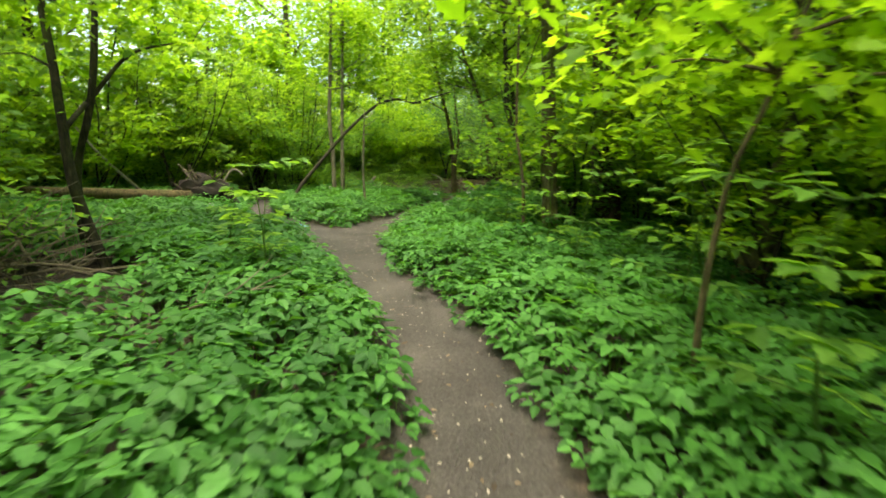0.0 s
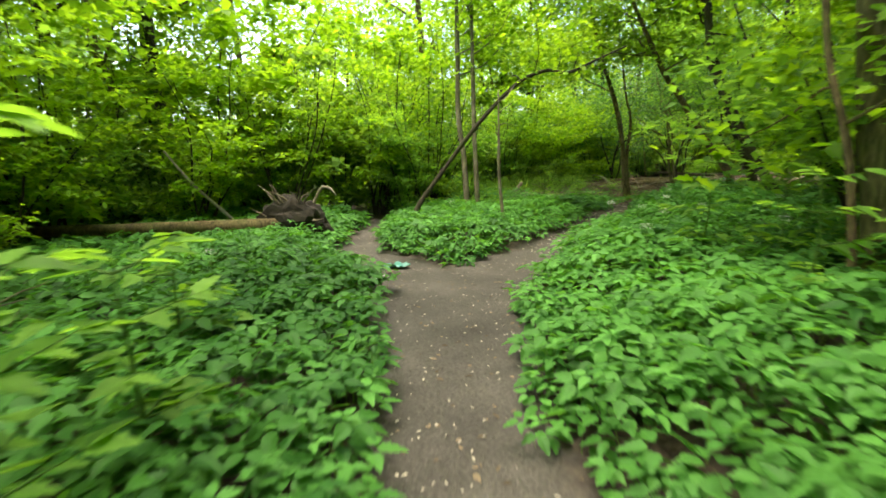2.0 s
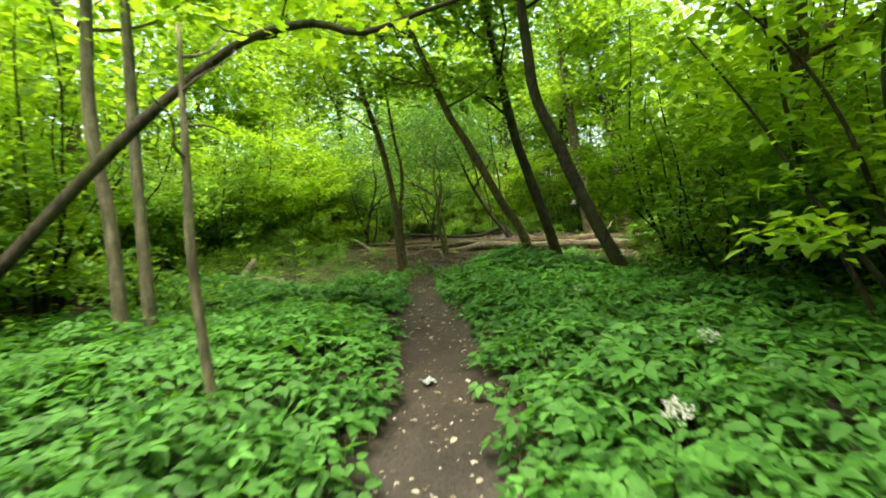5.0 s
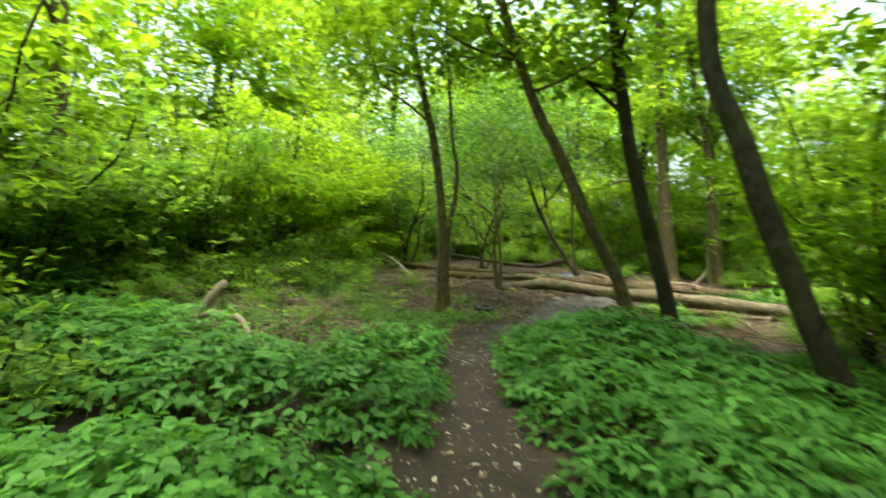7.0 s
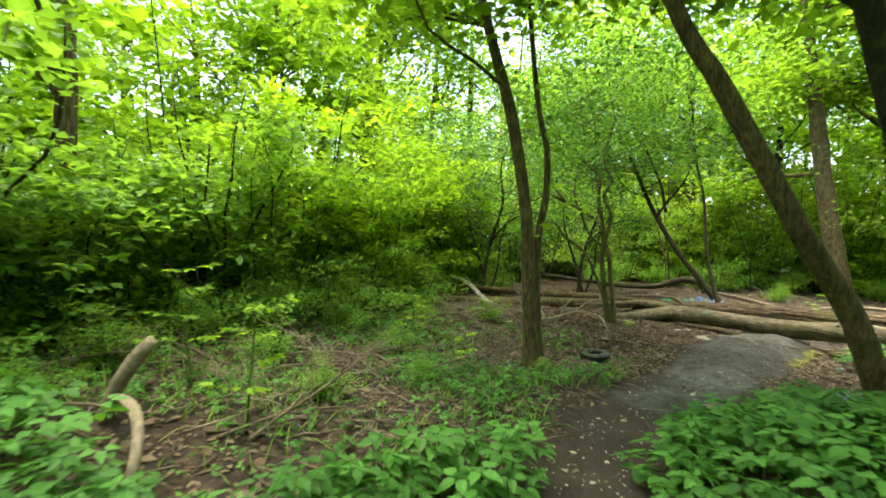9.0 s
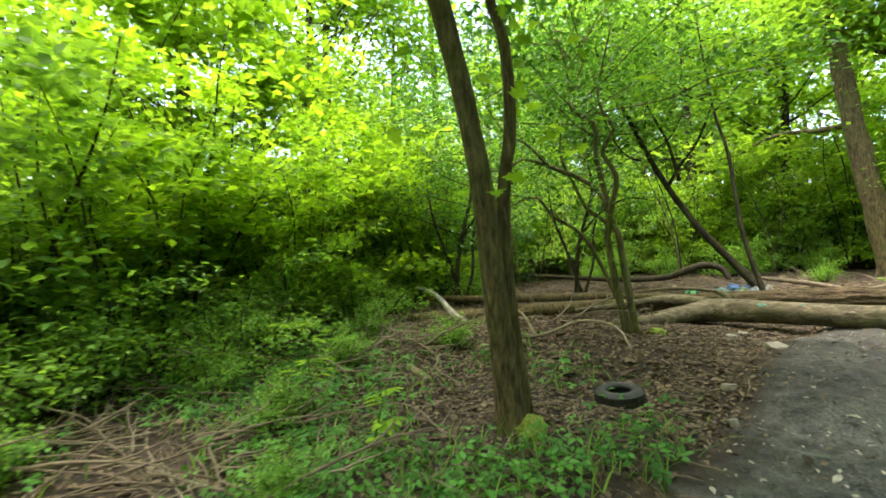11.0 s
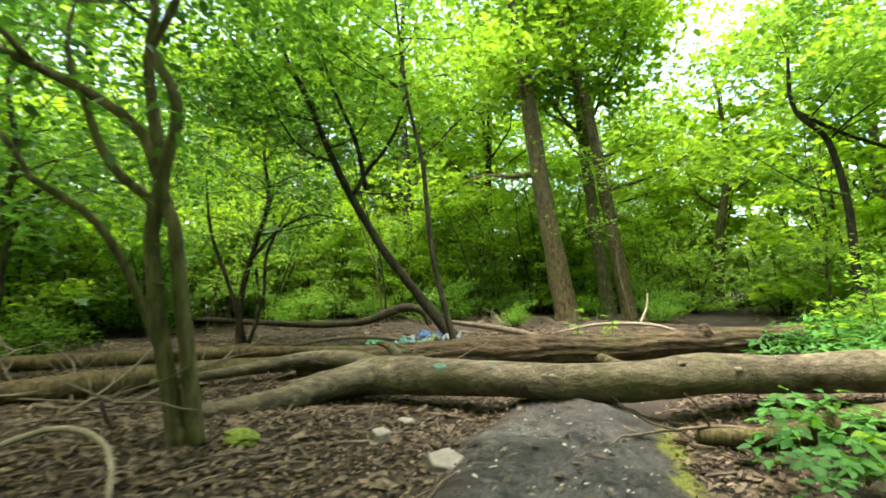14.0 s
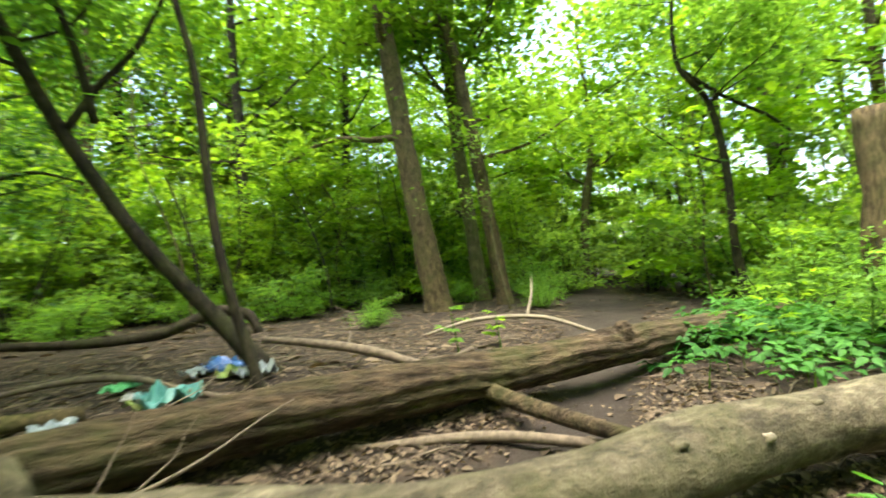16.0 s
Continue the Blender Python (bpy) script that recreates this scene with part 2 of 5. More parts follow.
LEVELS = [(7, 2, 0), (5, 6, 0), (3, 9, 0), (2.4, 12, 0), (1.6, 15, 0), (0.8, 17.5, -0.09), (0.6, 19, -0.17), (-0.5, 21.2, -0.22), (0.15, 22, -0.28),
          (0.3, 23.9, 0.0), (1.5, 23.6, -0.09), (1.4, 21.2, -0.17), (3.4, 22.7, -0.2), (3.6, 23.8, -0.22), (4.6, 25.4, -0.14), (2.6, 25.5, -0.12),
          (2, 27.5, 0.14), (5.5, 33, 0.0), (1.8, 31.3, 0.1), (-2, 24.3, 0.05), (-4, 22, 0.0), (-4, 16, 0.02), (6, 18, 0.05), (8, 26, 0.05), (-2, 10, 0.02),
          (10, 8, 0.03), (12, 36, 0), (-10, 30, 0.1)]


def gz(x, y):
    """Height of the ground. Arrays or numbers."""
    x, y = np.asarray(x, float), np.asarray(y, float)
    top, low = np.zeros(x.shape), np.zeros(x.shape)
    for px, py, pz in LEVELS:
        w = 1 / ((x - px) ** 2 + (y - py) ** 2 + 0.15) ** 1.6
        top, low = top + w * pz, low + w
    z = top / low
    hump = np.full(x.shape, 1e9)
    for (ax, ay), (bx, by) in zip(HUMP, HUMP[1:]):
        k = np.clip(((x - ax) * (bx - ax) + (y - ay) * (by - ay)) / ((bx - ax) ** 2 + (by - ay) ** 2), 0, 1)
        hump = np.minimum(hump, np.hypot(x - ax - k * (bx - ax), y - ay - k * (by - ay)))
    z = z + (0.17 + 0.012 * wave(x, y, 9.0, 4) - 0.03 * np.exp(-((x - 2.35 + 0.12 * np.sin(y * 7)) / 0.06) ** 2) * (np.abs(y - 23.1) < 0.7)) * np.exp(-(hump / (0.55 + 0.06 * wave(x, y, 4.0, 8))) ** 4)
    o = off_path(x, y)
    z = z + 0.05 * np.clip(o / 0.5, -0.4, 1) * np.exp(-np.maximum(o, 0) / 6)
    return z + 0.012 * wave(x, y, 5.0, 1) + 0.03 * wave(x, y, 1.3, 2) * np.clip(o, 0, 1)


def gh(x, y):
    return float(gz(np.array([x]), np.array([y]))[0])


# ---- mesh tools ----
def mesh_of(name, verts, faces, mat, attrs=None, smooth=True):
    me = bpy.data.meshes.new(name)
    verts = np.asarray(verts, np.float32)
    if isinstance(faces, np.ndarray):
        nf, k = faces.shape
        me.vertices.add(len(verts))
        me.vertices.foreach_set("co", verts.ravel())
        me.loops.add(nf * k)
        me.loops.foreach_set("vertex_index", faces.ravel().astype(np.int32))
        me.polygons.add(nf)
        me.polygons.foreach_set("loop_start", np.arange(0, nf * k, k, dtype=np.int32))
        me.polygons.foreach_set("loop_total", np.full(nf, k, dtype=np.int32))
        me.update(calc_edges=True)
    else:
        me.from_pydata(verts.tolist(), [], faces)
    for key, values in (attrs or {}).items():
        a = me.attributes.new(key, "FLOAT", "POINT")
        a.data.foreach_set("value", np.asarray(values, np.float32))
    if smooth:
        me.polygons.foreach_set("use_smooth", np.ones(len(me.polygons), dtype=bool))
    me.materials.append(mat)
    return me


def part(name, me, parent, label=""):
    ob = new(name, me)
    ob.parent = parent
    return tagged(ob, label) if label else ob


def thing(name, at, label, category, group="", kind=""):
    ob = new(name)
    ob.location = at
    ob.empty_display_size = 0.2
    return tagged(ob, label, category, group, kind)


def smooth_line(pts, radii, step=0.15):
    """Resample a bent line with rounded corners."""
    p, r = np.asarray(pts, float), np.asarray(radii, float)
    out, rad = [], []
    n = len(p)
    for i in range(n - 1):
        a, b = p[i], p[i + 1]
        m0 = (p[i + 1] - p[i - 1]) / 2 if i else (b - a)
        m1 = (p[i + 2] - p[i]) / 2 if i + 2 < n else (b - a)
        k = max(2, int(np.linalg.norm(b - a) / step))
        for j in range(k):
            t = j / k
            out.append((2 * t**3 - 3 * t**2 + 1) * a + (t**3 - 2 * t**2 + t) * m0 + (-2 * t**3 + 3 * t**2) * b + (t**3 - t**2) * m1)
            rad.append(r[i] + (r[i + 1] - r[i]) * t)
    return np.array(out + [p[-1]]), np.array(rad + [r[-1]])


def tube(pts, radii, sides=8, rough=0.06, seed=0, step=0.15, ridges=0, flare=0.0):
    """A closed, slightly uneven round bar along a line: verts and triangle or quad faces."""
    rng = np.random.default_rng(seed)
    p, r = smooth_line(pts, radii, step)
    n = len(p)
    tan = np.gradient(p, axis=0)
    tan /= np.linalg.norm(tan, axis=1)[:, None] + 1e-9
    ref = np.array([0.31, 0.2, 0.93]) if abs(tan[0][2]) < 0.8 else np.array([1.0, 0.13, 0.0])
    verts = []
    ang = np.linspace(0, 2 * math.pi, sides, endpoint=False)
    ph = rng.uniform(0, 6, 3)
    length = np.concatenate([[0], np.cumsum(np.linalg.norm(np.diff(p, axis=0), axis=1))])
    for i in range(n):
        u = np.cross(tan[i], ref)
        u /= np.linalg.norm(u) + 1e-9
        v = np.cross(tan[i], u)
        ref = np.cross(u, tan[i])
        w = 1 + rough * (np.sin(2 * ang + ph[0] + length[i] * 3.1) + np.sin(3 * ang + ph[1] - length[i] * 4.7)) * 0.6 + rough * rng.normal(0, 0.35, sides)
        if ridges:
            w = w + 0.085 * np.sign(np.sin(ridges * ang + 1.2 * math.sin(length[i] * 5) + ph[2])) * rng.uniform(0.5, 1, sides)
        if flare:
            w = w + flare * math.exp(-length[i] / 0.18) * (1 + 0.5 * np.sin(4 * ang + ph[0]))
        verts.append(p[i] + r[i] * w[:, None] * (np.cos(ang)[:, None] * u + np.sin(ang)[:, None] * v))
    verts = np.concatenate(verts)
    faces = [(i * sides + j, i * sides + (j + 1) % sides, (i + 1) * sides + (j + 1) % sides, (i + 1) * sides + j) for i in range(n - 1) for j in range(sides)]
    faces.append(tuple(range(sides))[::-1])
    faces.append(tuple(range((n - 1) * sides, n * sides)))
    return verts, faces


def join(pieces):
    vs, fs, o = [], [], 0
    for v, f in pieces:
        vs.append(v)
        fs += [tuple(i + o for i in q) for q in f]
        o += len(v)
    return np.concatenate(vs), fs


def outline(points):
    """Leaf template, folded on its midrib, from one side's outline (x along, y out)."""
    k = len(points)
    top = [(x, y, 0.22 * y - 0.12 * x * x) for x, y in points]
    low = [(x, -y, 0.22 * y - 0.12 * x * x) for x, y in points]
    v = [(0, 0, 0), *top, (1, 0, -0.14), *low]
    tri = []
    for s in (1, k + 2):
        ring = [0, *range(s, s + k), k + 1]
        tri += [(ring[0], ring[i], ring[i + 1]) if s == 1 else (ring[0], ring[i + 1], ring[i]) for i in range(1, len(ring) - 1)]
    return np.array(v, float), np.array(tri)


def trio(leaf, spread=62, stalk=0.25, side=0.85):
    v, f = leaf
    vs, fs = [], []
    for i, a in enumerate((0, spread, -spread)):
        c, s = math.cos(radians(a)), math.sin(radians(a))
        w = v * (1.0 if i == 0 else side) + np.array([stalk, 0, 0])
        vs.append(np.stack([w[:, 0] * c - w[:, 1] * s, w[:, 0] * s + w[:, 1] * c, w[:, 2]], 1))
        fs.append(f + i * len(v))
    return np.concatenate(vs), np.concatenate(fs)


LEAF = outline([(0.22, 0.2), (0.5, 0.27), (0.78, 0.15)])
LEAF_S = outline([(0.35, 0.27), (0.7, 0.2)])
LEAF_TOOTH = outline([(0.08, 0.16), (0.2, 0.31), (0.26, 0.25), (0.42, 0.33), (0.47, 0.24), (0.64, 0.26), (0.69, 0.15), (0.84, 0.13)])
LEAF_LOBE = outline([(0.02, 0.3), (0.22, 0.2), (0.38, 0.48), (0.5, 0.22), (0.75, 0.26), (0.78, 0.12)])
LEAF_BROAD = outline([(0.3, 0.3), (0.66, 0.23)])
TRIO, TRIO_FINE = trio(LEAF_BROAD), trio(LEAF_TOOTH, 72)
LEAF_D = (np.array([(0, 0, 0), (0.5, 0.3, 0.06), (1, 0, -0.1), (0.5, -0.3, 0.06)]), np.array([(0, 1, 2), (0, 2, 3)]))
BLADE = (np.array([(0, 0.03, 0), (0, -0.03, 0), (0.45, 0.025, 0.0), (0.45, -0.025, 0.0), (1, 0, -0.25)]), np.array([(0, 1, 3), (0, 3, 2), (2, 3, 4)]))


def leaves(rng, P, size, shape, tilt=28, yaw=None, pitch=None, tint=None):
    """Many leaves of one shape at places P: verts, triangles, tint."""
    n = len(P)
    v, f = shape
    size = np.broadcast_to(size, n)
    a = rng.uniform(0, 2 * math.pi, n) if yaw is None else yaw
    b = radians(tilt) * rng.normal(0.15, 0.8, n) if pitch is None else pitch
    c = radians(tilt) * rng.normal(0, 0.8, n)
    ca, sa, cb, sb, cc, sc = np.cos(a), np.sin(a), np.cos(b), np.sin(b), np.cos(c), np.sin(c)
    x, y, z = v[:, 0][None], v[:, 1][None], v[:, 2][None]
    y1, z1 = y * cc[:, None] - z * sc[:, None], y * sc[:, None] + z * cc[:, None]
    x2, z2 = x * cb[:, None] + z1 * sb[:, None], -x * sb[:, None] + z1 * cb[:, None]
    x3, y3 = x2 * ca[:, None] - y1 * sa[:, None], x2 * sa[:, None] + y1 * ca[:, None]
    co = np.stack([x3, y3, z2], -1) * size[:, None, None] + P[:, None, :]
    tri = f[None] + (np.arange(n) * len(v))[:, None, None]
    t = rng.uniform(0, 1, n) if tint is None else tint
    return co.reshape(-1, 3), tri.reshape(-1, 3), np.repeat(t, len(v))


def leaf_mesh(name, rng, P, size, shape, mat, **kw):
    v, f, t = leaves(rng, np.asarray(P, float), size, shape, **kw)
    return mesh_of(name, v, f, mat, {"tint": t}, smooth=False)


# ---- ground ----
def build_ground():
    fx = np.concatenate([np.linspace(-400, -12, 14)[:-1], np.arange(-12, -4, 0.4), np.arange(-4, 0.4, 0.085), np.arange(0.4, 4.2, 0.04), np.arange(4.2, 10, 0.085), np.arange(10, 20, 0.5), np.linspace(20, 400, 14)])
    fy = np.concatenate([np.linspace(-400, -6, 12)[:-1], np.arange(-6, 1, 0.35), np.arange(1, 20.6, 0.085), np.arange(20.6, 25.6, 0.04), np.arange(25.6, 29, 0.085), np.arange(29, 46, 0.4), np.linspace(46, 500, 14)])
    X, Y = np.meshgrid(fx, fy, indexing="ij")
    Z = gz(X, Y)
    o = off_path(X, Y) + 0.06 * wave(X, Y, 7, 4) + 0.03 * wave(X, Y, 23, 6)
    path = np.clip(0.5 - o / 0.16, 0, 1)
    wet = np.clip(0.5 - (edge(X, Y, MAIN[17:21]) + 0.13 * wave(X, Y, 5, 9) + 0.08 * wave(X, Y, 17, 19) + 0.05 * wave(X, Y, 41, 23)) / 0.3, 0, 1)
    a, b = np.array([2.62, 23.0]), np.array([3.2, 24.4])
    k = np.clip(((X - a[0]) * (b - a)[0] + (Y - a[1]) * (b - a)[1]) / ((b - a) @ (b - a)), 0, 1)
    moist = np.clip((Y - 10.5 + 0.6 * wave(X, Y, 2, 4)) / 2.5, 0, 1)
    moss = np.clip(1.6 - (np.hypot(X - a[0] - k * (b - a)[0], Y - a[1] - k * (b - a)[1]) + 0.05 * wave(X, Y, 14, 3) + 0.03 * wave(X, Y, 31, 5)) / 0.055, 0, 1)
    near = np.clip(wet, 0, 1)
    Z = Z + near * (0.028 * wave(X, Y, 8, 12) + 0.016 * wave(X, Y, 21, 13) + 0.011 * wave(X, Y, 37, 15) + 0.008 * wave(X, Y, 61, 25))
    Z = Z - 0.035 * np.exp(-((X - 2.35 - 0.1 * np.sin(Y * 9) + (23.6 - Y) * 0.2) / 0.03) ** 2) * (np.abs(Y - 23.5) < 0.5)
    n0, n1 = X.shape
    i = (np.arange(n0 - 1)[:, None] * n1 + np.arange(n1 - 1)[None]).ravel()
    faces = np.stack([i, i + n1, i + n1 + 1, i + 1], 1)
    me = mesh_of("ground", np.stack([X, Y, Z], -1).reshape(-1, 3), faces, SOIL, {"path": path.ravel(), "wet": wet.ravel(), "moist": moist.ravel(), "moss": moss.ravel()})
    tagged(new("ground", me), "brown woodland soil with a trodden earth path", "ground", kind="structure")


build_ground()


# ---- trees ----
def bough(rng, at, way, length, r0, bend=0.25, up=0.15, steps=5):
    pts, p, d = [np.array(at, float)], np.array(at, float), np.array(way, float)
    for _ in range(steps):
        d = d / np.linalg.norm(d) + rng.normal(0, bend, 3) * np.array([1, 1, 0.6]) + np.array([0, 0, up])
        p = p + d / np.linalg.norm(d) * length / steps
        pts.append(p.copy())
    return pts, list(np.linspace(r0, r0 * 0.25, len(pts)))


def along(rng, pts, n, start=0.3, spread=0.3):
    """n places scattered round a line, from a share of its length on."""
    p, _ = smooth_line(pts, np.ones(len(pts)), 0.1)
    k = (len(p) - 1) * (start + (1 - start) * rng.uniform(0, 1, n) ** 0.8)
    i = k.astype(int)
    q = p[i] + rng.normal(0, 1, (n, 3)) * np.array([spread, spread, spread * 0.45])
    return q


def tree(name, line, radii, label, bark=BARK, limbs=9, limb_from=2.2, limb_len=2.2, leaf=CANOPY, count=2600, size=0.13, spread=0.38, seed=1,
         extra=(), sides=12, category="tree", group="", low=0.12, shape=LEAF_LOBE, flare=0.35, limb_up=0.12):
    """A tree by its trunk's line in the world. extra: more bent stems as (line, radii)."""
    rng = np.random.default_rng(seed)
    base = Vector(line[0])
    base.z = gh(base.x, base.y)
    t = thing(name, base, label, category, group)
    b = np.array(base)
    loc = [np.array(q, float) - b for q in line]
    loc[0] = loc[0] * np.array([1, 1, 0]) + np.array([0, 0, -0.08])
    part("trunk", mesh_of("trunk", *tube(loc, radii, sides, 0.06, seed, 0.12, flare=flare), bark), t)
    ends = []
    for q, r in extra:
        q = [np.array(w, float) - b for w in q]
        part("stem", mesh_of("stem", *tube(q, r, 8, 0.06, seed + 5, 0.12), bark), t)
        ends.append((q, 0.25))
    full, rad = smooth_line(loc, radii, 0.2)
    okay = np.where(full[:, 2] > limb_from)[0]
    for i in range(limbs if len(okay) else 0):
        k = okay[int(rng.uniform(0, 1) ** 0.8 * (len(okay) - 1))]
        a = rng.uniform(0, 2 * math.pi)
        pts, rr = bough(rng, full[k], (math.cos(a), math.sin(a), rng.uniform(0.05, 0.6)), limb_len * rng.uniform(0.6, 1.2), max(0.012, rad[k] * 0.38), up=limb_up)
        part("limb", mesh_of("limb", *tube(pts, rr, 5, 0.05, seed + i, 0.3), bark), t)
        ends.append((pts, low))
        for _ in range(2):
            q = pts[rng.integers(2, len(pts))]
            a2 = a + rng.normal(0, 0.9)
            sub, sr = bough(rng, q, (math.cos(a2), math.sin(a2), 0.1), limb_len * 0.55, rr[2] * 0.5, up=0.05, steps=4)
            ends.append((sub, 0.1))
    if count and ends:
        P = np.concatenate([along(rng, q, count // len(ends) + 1, s, spread) for q, s in ends])
        P = P[P[:, 2] > 0.3]
        part("crown", leaf_mesh("crown", rng, P, size * rng.uniform(0.6, 1.25, len(P)), shape, leaf, tilt=26), t)
    return t


def rise(line, z):
    """A trunk's line carried on upwards to a height z."""
    a, b = np.array(line[-2], float), np.array(line[-1], float)
    d = (b - a) / np.linalg.norm(b - a) * np.array([0.7, 0.7, 1])
    k = (z - b[2]) / d[2]
    return [*line, tuple(b + d * k * 0.5), tuple(b + d * k)]


def taper(r0, r1, n):
    return list(np.linspace(r0, r1, n))


A_LINE = rise([(-0.48, 21.0, -0.25), (-0.51, 20.88, 0.62), (-0.57, 20.76, 1.76), (-0.78, 20.65, 3.0), (-1.3, 20.4, 5.0)], 11)
tree("twin_stemmed_tree", A_LINE, [0.112, 0.088, 0.08, 0.072, 0.06, 0.045, 0.02], "slender brown twin-stemmed tree with mossy foot beside the tyre", limb_from=2.9, limbs=15, limb_len=2.8,
     count=5200, size=0.15, seed=11, extra=[([(-0.41, 21.09, -0.25), (-0.45, 20.96, 0.62), (-0.44, 20.9, 1.5), (-0.37, 20.92, 2.0), (-0.38, 20.92, 2.6), (-0.52, 20.86, 3.3), (-0.85, 20.8, 6)], [0.075, 0.06, 0.05, 0.045, 0.04, 0.035, 0.02])])
B_LINE = rise([(2.95, 20.6, 0.0), (2.55, 20.4, 0.85), (2.1, 20.16, 1.6), (1.47, 19.9, 2.8), (1.02, 19.7, 3.6)], 8.5)
tree("leaning_tree", B_LINE, [0.12, 0.1, 0.095, 0.085, 0.075, 0.05, 0.02], "brown-barked slender tree leaning over the path", seed=12, limb_from=3.2, limbs=14, limb_len=2.8, count=5000, size=0.15)
C_LINE = rise([(3.5, 20.3, 0.0), (3.1, 20.1, 1.1), (2.72, 19.95, 2.2), (2.4, 19.8, 3.3)], 9)
tree("leaning_tree", C_LINE, [0.13, 0.115, 0.105, 0.095, 0.06, 0.02], "dark-barked slender tree leaning over the path", BARK_DARK, seed=13, limb_from=2.9, limbs=18, limb_len=3.3, count=7500, size=0.15)
D_LINE = rise([(4.4, 17.4, 0.05), (3.65, 17.25, 1.4), (3.22, 17.2, 2.4), (2.93, 17.2, 3.05), (2.8, 17.2, 3.9)], 9)
tree("leaning_tree", D_LINE, [0.12, 0.1, 0.095, 0.085, 0.08, 0.05, 0.02], "nearly black slender tree leaning from the herbs", BARK_DARK, seed=14, limb_from=2.7, limbs=20, limb_len=3.5, count=9000, size=0.15)
tree("many_stemmed_shrub", [(0.1, 23.9, 0.0), (-0.02, 23.88, 0.65), (-0.09, 23.87, 1.24), (-0.05, 23.88, 1.51), (-0.09, 23.9, 1.78), (-0.19, 23.95, 2.31), (-0.2, 24.0, 2.74), (-0.47, 24.0, 2.96), (-0.52, 24.1, 3.5), (-0.7, 24.1, 4.3)],
     [0.052, 0.045, 0.042, 0.046, 0.036, 0.03, 0.026, 0.022, 0.016, 0.008], "gnarled green-grey hazel with spreading bent boughs", BARK_GREEN, seed=15, limbs=20, limb_from=1.9, limb_len=2.3, count=9500, size=0.085, spread=0.3,
     leaf=DARKLEAF, shape=LEAF, category="shrub", limb_up=0.02,
     extra=[([(0.19, 23.9, 0.0), (0.09, 23.87, 0.82), (0.04, 23.86, 1.28), (-0.04, 23.87, 1.5), (0.06, 23.8, 1.97), (-0.09, 23.8, 2.31), (0.06, 23.75, 2.56), (-0.1, 23.75, 2.98), (0.1, 23.7, 3.8)], [0.05, 0.042, 0.038, 0.036, 0.032, 0.027, 0.024, 0.018, 0.008]),
            ([(-0.06, 23.87, 1.55), (-0.16, 23.87, 1.82), (-0.4, 23.87, 2.02), (-0.77, 23.87, 2.22), (-1.13, 23.9, 2.37), (-1.38, 23.95, 2.26), (-1.65, 24.0, 2.3), (-2.1, 24.0, 2.5)], [0.034, 0.032, 0.03, 0.027, 0.022, 0.018, 0.014, 0.006]),
            ([(-0.77, 23.87, 2.22), (-1.08, 23.8, 2.58), (-1.32, 23.78, 2.73), (-1.6, 23.7, 3.2)], [0.022, 0.018, 0.014, 0.006]),
            ([(-0.06, 23.87, 1.4), (-0.33, 23.86, 1.64), (-0.46, 23.86, 1.95), (-0.62, 23.9, 2.35), (-0.6, 23.95, 2.8)], [0.028, 0.026, 0.02, 0.016, 0.008]),
            ([(0.05, 23.95, 0.3), (-0.2, 23.95, 0.9), (-0.33, 23.9, 1.2), (-0.5, 23.9, 1.39), (-0.78, 23.9, 1.57), (-0.96, 23.9, 1.83), (-1.33, 23.9, 1.75), (-1.58, 23.9, 1.46), (-1.72, 23.9, 1.17)], [0.03, 0.026, 0.024, 0.022, 0.02, 0.019, 0.015, 0.011, 0.005])])
for k, (bx, by) in enumerate([(-3.5, 26.7), (-1.5, 29.4)]):
    tree("many_stemmed_shrub", [(bx, by, 0.0), (bx + 0.05, by, 0.9), (bx + 0.25, by, 1.7), (bx + 0.5, by - 0.1, 2.5), (bx + 0.45, by - 0.2, 3.4), (bx + 0.7, by, 4.4)], [0.06, 0.05, 0.045, 0.035, 0.024, 0.01],
         "dark crooked hazel shading the leaf litter", BARK_DARK, seed=34 + k, limbs=20, limb_from=1.4, limb_len=2.3, count=8500, size=0.09, spread=0.32, leaf=DARKLEAF, shape=LEAF, category="shrub", limb_up=0.03,
         extra=[([(bx + 0.1, by + 0.1, 0.0), (bx - 0.2, by + 0.1, 1.0), (bx - 0.5, by, 2.0), (bx - 0.6, by, 3.0)], [0.045, 0.036, 0.028, 0.01]), ([(bx + 0.12, by, 1.4), (bx + 0.7, by - 0.2, 1.95), (bx + 1.3, by - 0.3, 2.2), (bx + 1.8, by - 0.3, 2.1)], [0.032, 0.026, 0.018, 0.008]),
                ([(bx + 0.2, by - 0.1, 0.0), (bx + 0.45, by - 0.15, 0.8), (bx + 0.5, by - 0.1, 1.6), (bx + 0.95, by, 2.6)], [0.036, 0.03, 0.025, 0.01])])
